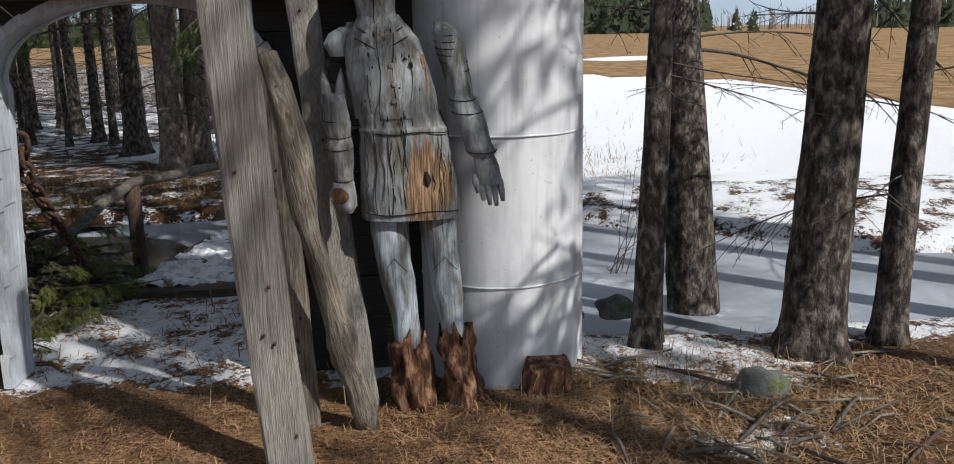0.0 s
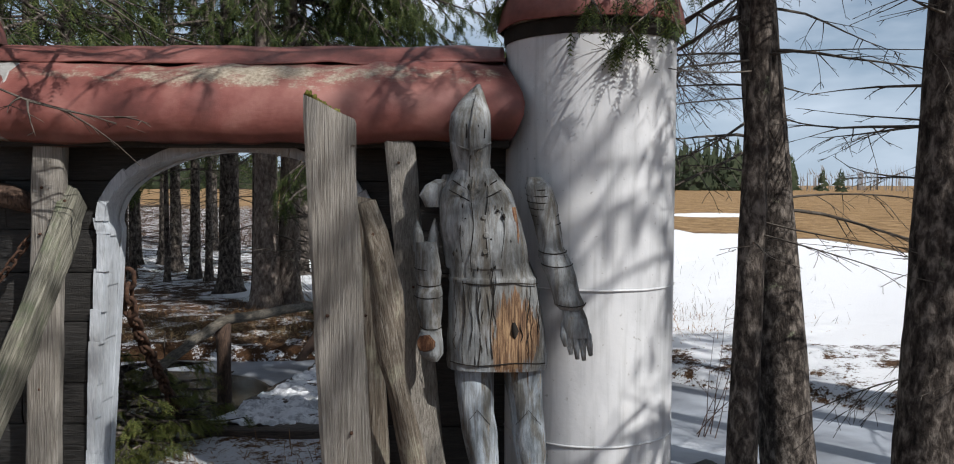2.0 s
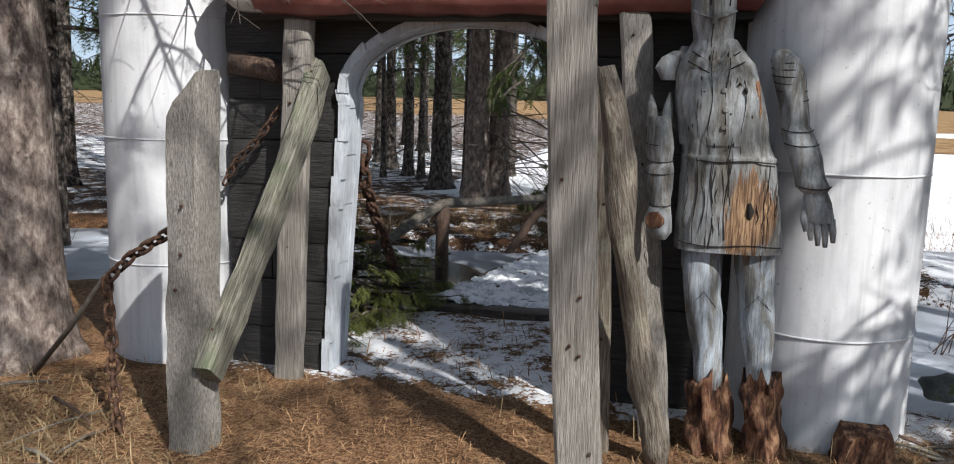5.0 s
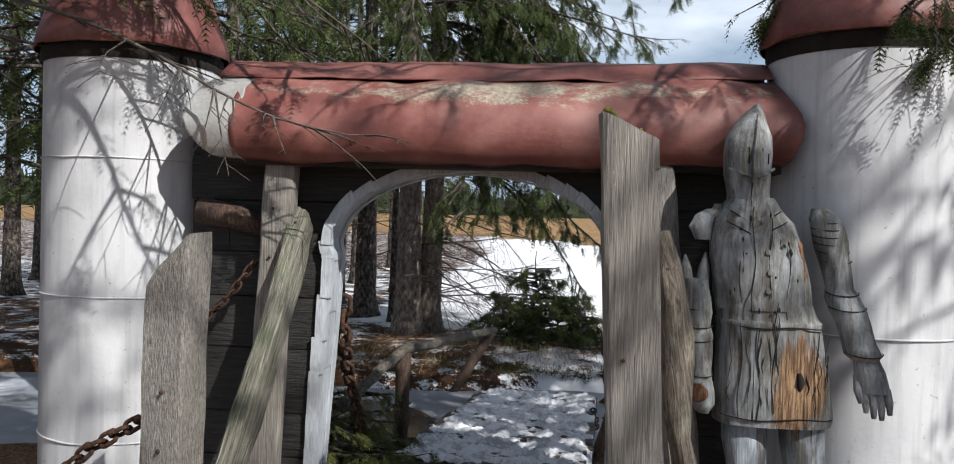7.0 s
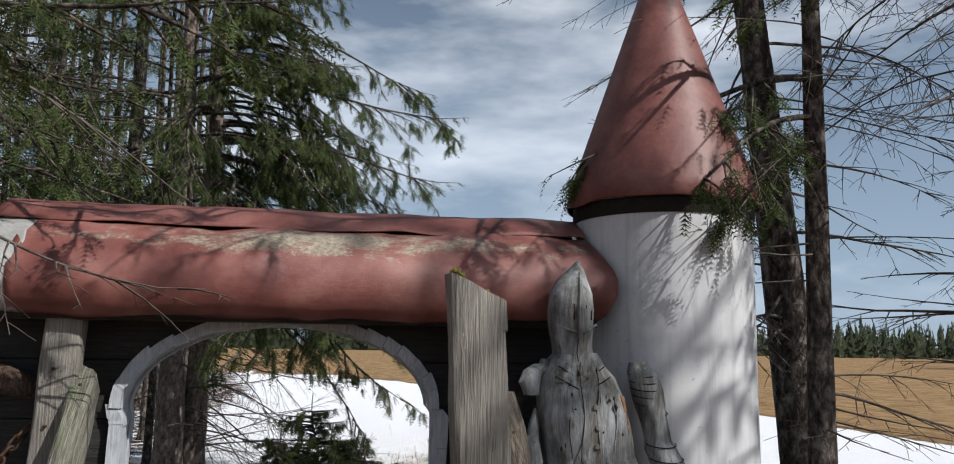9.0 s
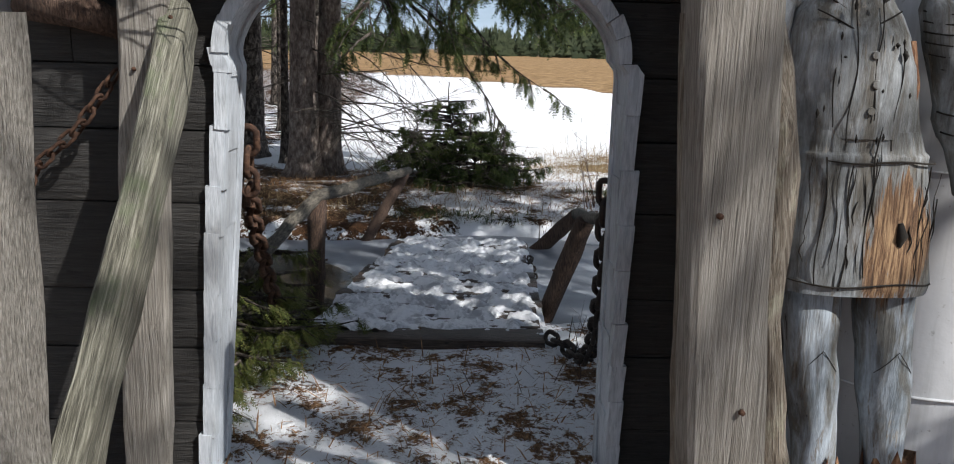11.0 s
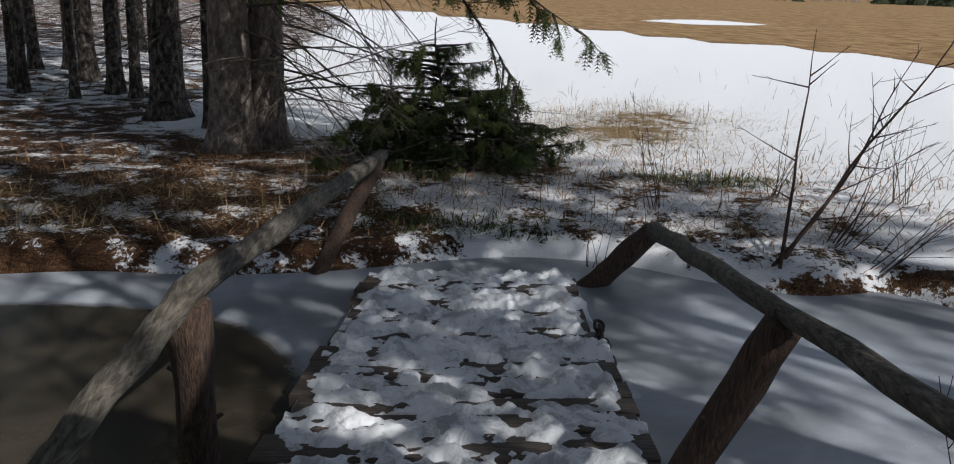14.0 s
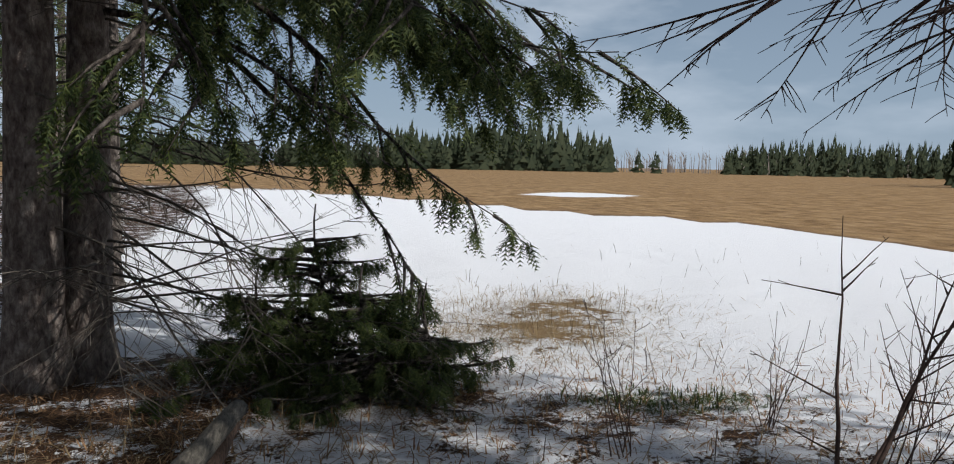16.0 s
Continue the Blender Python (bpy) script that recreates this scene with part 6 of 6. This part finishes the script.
# spruces out of sight before and beside the gate, whose boughs dapple it and shade the bank
DAPPLE = [
    # x, y, radius, height, live boughs from, to, how many, reach, boughs grow towards
    (5.60, -2.10, 0.11, 7.4, 3.5, 6.1, 24, 2.6, (-0.685, -0.73, 0.85)),
    (2.60, -6.00, 0.13, 12.0, 7.2, 11.0, 24, 2.3, (0.685, 0.73, 0.9)),
    (6.65, -5.25, 0.13, 12.0, 7.4, 11.0, 24, 2.1, (-0.685, -0.73, 0.7)),
]
for i, (x, y, r, h, z0, z1, n, ln, way) in enumerate(DAPPLE):
    spruce(x, y, r, h, "tall spruce standing in the clearing before the gate", 330 + i, dead=(3.0, z0 + 1.5, 16), live=(z0, z1, n), reach=ln, dead_len=1.6, density=3, size=0.11, twigs=4.5, dead_twigs=7.0, toward=way, droop=0.6)
# unseen spruces added round the gate, mainly to darken the bank and left woods
for i, (x, y, r, h, n, ln, low) in enumerate([(-0.8, -7.4, 0.15, 11, 14, 1.6, 2.9), (-3.4, -4.8, 0.15, 11, 14, 1.6, 2.9), (-5.0, -2.0, 0.14, 10, 14, 1.6, 2.9), (5.7, 0.7, 0.15, 12, 50, 2.3, 4.8), (5.2, 0.05, 0.13, 13, 46, 1.9, 5.2), (7.8, -0.6, 0.16, 13, 34, 2.4, 6.4), (-3.4, 2.6, 0.13, 10, 44, 2.3, 2.9), (-4.2, 4.3, 0.13, 11, 44, 2.4, 2.9), (-3.3, 4.9, 0.12, 11, 40, 2.2, 2.9)]):
    spruce(x, y, r, h, "unseen spruce added to shade the gate surroundings", 300 + i, dead=(1.9, h - 3, 20), live=(low, h - 1, n), reach=ln, dead_len=1.5, density=2 if n > 30 else 1, size=0.16, twigs=4.0, dead_twigs=7.0)


def litter_sticks():
    """Fallen sticks and bark bits among the trunks beside the tower."""
    rnd = random.Random(61)
    for i in range(66):
        x, y = rnd.uniform(1.9, 3.7), rnd.uniform(-1.25, -0.2)
        if i > 52:
            x, y = rnd.uniform(-2.3, -1.2), rnd.uniform(-1.7, -0.7)
        a, L = rnd.uniform(0, 6.3), rnd.uniform(0.12, 0.55)
        z = float(ground_height(np.array(x), np.array(y))) + 0.016
        d = Vector((math.cos(a), math.sin(a), rnd.uniform(-0.02, 0.1)))
        m = Vector((x, y, z)) + d * L * 0.5 + Vector((0, 0, rnd.uniform(0, 0.03)))
        r = rnd.uniform(0.003, 0.011)
        stick("stick", "fallen grey brown stick on needle litter", [(x, y, z), tuple(m), tuple(Vector((x, y, z)) + d * L)], [r, r * 0.9, r * 0.5], rnd.choice((TWIG, LOG_WOOD, SHRUB)))["group"] = "fallen sticks"


litter_sticks()
shrub(1.83, 4.38, 3, 1.9, (0.42, 0.0), 1, "tall bare leaning shrub rising from creek ice")
shrub(2.29, 4.62, 8, 1.0, (0.75, 0.0), 2, "bare brown shrub on the snowy bank")
shrub(2.38, 4.34, 6, 0.85, (0.95, 0.0), 3, "bare brown shrub on the snowy bank")
shrub(1.35, 5.3, 7, 0.75, (0.0, 0.1), 4, "bare brown shrub on the snowy bank")
shrub(2.25, 5.5, 7, 0.6, (0.1, 0.0), 5, "bare brown shrub on the snowy bank")
shrub(1.35, 1.75, 3, 0.7, (0.0, 0.1), 6, "thin bare weed stalks in shore snow")
shrub(0.85, 4.6, 5, 0.35, (0.1, 0.0), 7, "thin bare weed stalks in shore snow")
shrub(2.75, 1.9, 6, 0.9, (0.5, 0.2), 8, "bare brown shrub leaning over creek ice")
shrub(3.1, 5.4, 6, 0.7, (0.2, 0.1), 9, "bare brown shrub on the snowy bank")

# ---- far woods along the field ----
def far_woods():
    rnd = random.Random(77)
    con, bare = Soup(), Soup()

    def conifer(x, y, z, h, w, bits=30):
        """A spire of loose drooping tufts round a thin stem."""
        con.face([(x - 0.12, y, z), (x + 0.12, y, z), (x, y, z + h)])
        for k in range(bits):
            u = (k + rnd.random()) / bits
            r = w * (1 - u) ** 0.75 * rnd.uniform(0.35, 1.1) + 0.12
            a = rnd.uniform(0, 2 * math.pi)
            c = (x + math.cos(a) * r * 0.5, y + math.sin(a) * r * 0.5, z + h * (0.05 + 0.93 * u))
            t = h * 0.10 * rnd.uniform(0.6, 1.3)
            con.face([(c[0] - r * 0.55, c[1], c[2] - t * rnd.uniform(0.2, 0.9)), (c[0] + r * 0.55, c[1] + 0.2, c[2] - t * rnd.uniform(0.2, 0.9)), (c[0] + rnd.uniform(-0.2, 0.2) * r, c[1], c[2] + t)])

    for i in range(2600):
        a = rnd.uniform(-1.2, 1.35)
        d = rnd.uniform(215, 300)
        g = noise.noise((a * 9, 0.5, 0)) + 0.5 * noise.noise((a * 31, 1.5, 0))
        pines = 0.10 < a < 0.365
        if 0.365 <= a < 0.46 and rnd.random() < 0.9 or (not pines and g < -0.30):
            continue
        x, y = d * math.sin(a), d * math.cos(a)
        z = max(y - 20, 0) * 0.0065 - 0.3
        k = (1.75 - 2.6 * max(0, a - 0.29)) if pines else 1.0
        conifer(x, y, z, rnd.uniform(4.5, 8.5) * (1 + 0.35 * g) * k, rnd.uniform(1.5, 2.8) * k ** 0.5)
    for a, d, h in ((0.735, 105, 14.5), (0.762, 112, 11.5), (0.715, 118, 7.5), (0.79, 100, 13.0)):
        x, y = d * math.sin(a), d * math.cos(a)
        conifer(x, y, max(y - 20, 0) * 0.0065 - 0.3, h, h * 0.22, 130)
    for i in range(900):
        a = rnd.uniform(-1.2, 1.35)
        d = rnd.uniform(240, 330)
        x, y = d * math.sin(a), d * math.cos(a)
        z = max(y - 20, 0) * 0.0065 - 0.3
        h = rnd.uniform(5, 9)
        for j in range(3):
            bx = x + rnd.uniform(-1.2, 1.2)
            bare.face([(bx - 0.16, y, z), (bx + 0.16, y, z), (bx + rnd.uniform(-.6, .6), y, z + h * rnd.uniform(0.7, 1.05))])
            hh = h * rnd.uniform(0.4, 0.8)
            bare.face([(bx, y, z + hh), (bx + rnd.uniform(-1.3, 1.3), y, z + hh + 2), (bx + 0.2, y, z + hh + 0.3)])
    tagged(soup_part("far_conifer_woods", con, FAR_TREE, None, "", False), "dark conifer woods beyond the brown field", "woods", kind="stuff")
    tagged(soup_part("far_bare_woods", bare, FAR_BARE, None, "", False), "pale leafless woods beyond the brown field", "woods", kind="stuff")


far_woods()


def hanging_limb():
    """A bare dead limb that droops over the bank from the trunk behind the tower."""
    rnd = random.Random(88)
    s = Soup()
    limb(s, rnd, (2.86, 1.12, 2.75), (-0.46, 1.0, -0.10), 3.7, 0.018, 0.10, 12, None, 0)
    limb(s, rnd, (2.84, 1.12, 2.95), (-0.30, 1.0, -0.08), 3.4, 0.016, 0.14, 11, None, 0)
    limb(s, rnd, (2.84, 1.12, 2.90), (-0.42, 1.0, -0.02), 3.4, 0.015, 0.16, 12, None, 0)
    return tagged(soup_part("dead_bough", s, SHRUB), "bare dead bough drooping from a spruce trunk", "branch", kind="stuff")


hanging_limb()
scatter_blades("fallen_spruce_sprays", "dark green fallen spruce sprays on bank snow", "foliage", [(2.1, 6.0, 0.55, 0.22, 700), (1.7, 6.2, 0.4, 0.18, 400), (0.25, 4.95, 0.5, 0.2, 500), (-0.25, 5.05, 0.4, 0.18, 300)], NEEDLES, 0.07, 0.004, 0.7, 6)
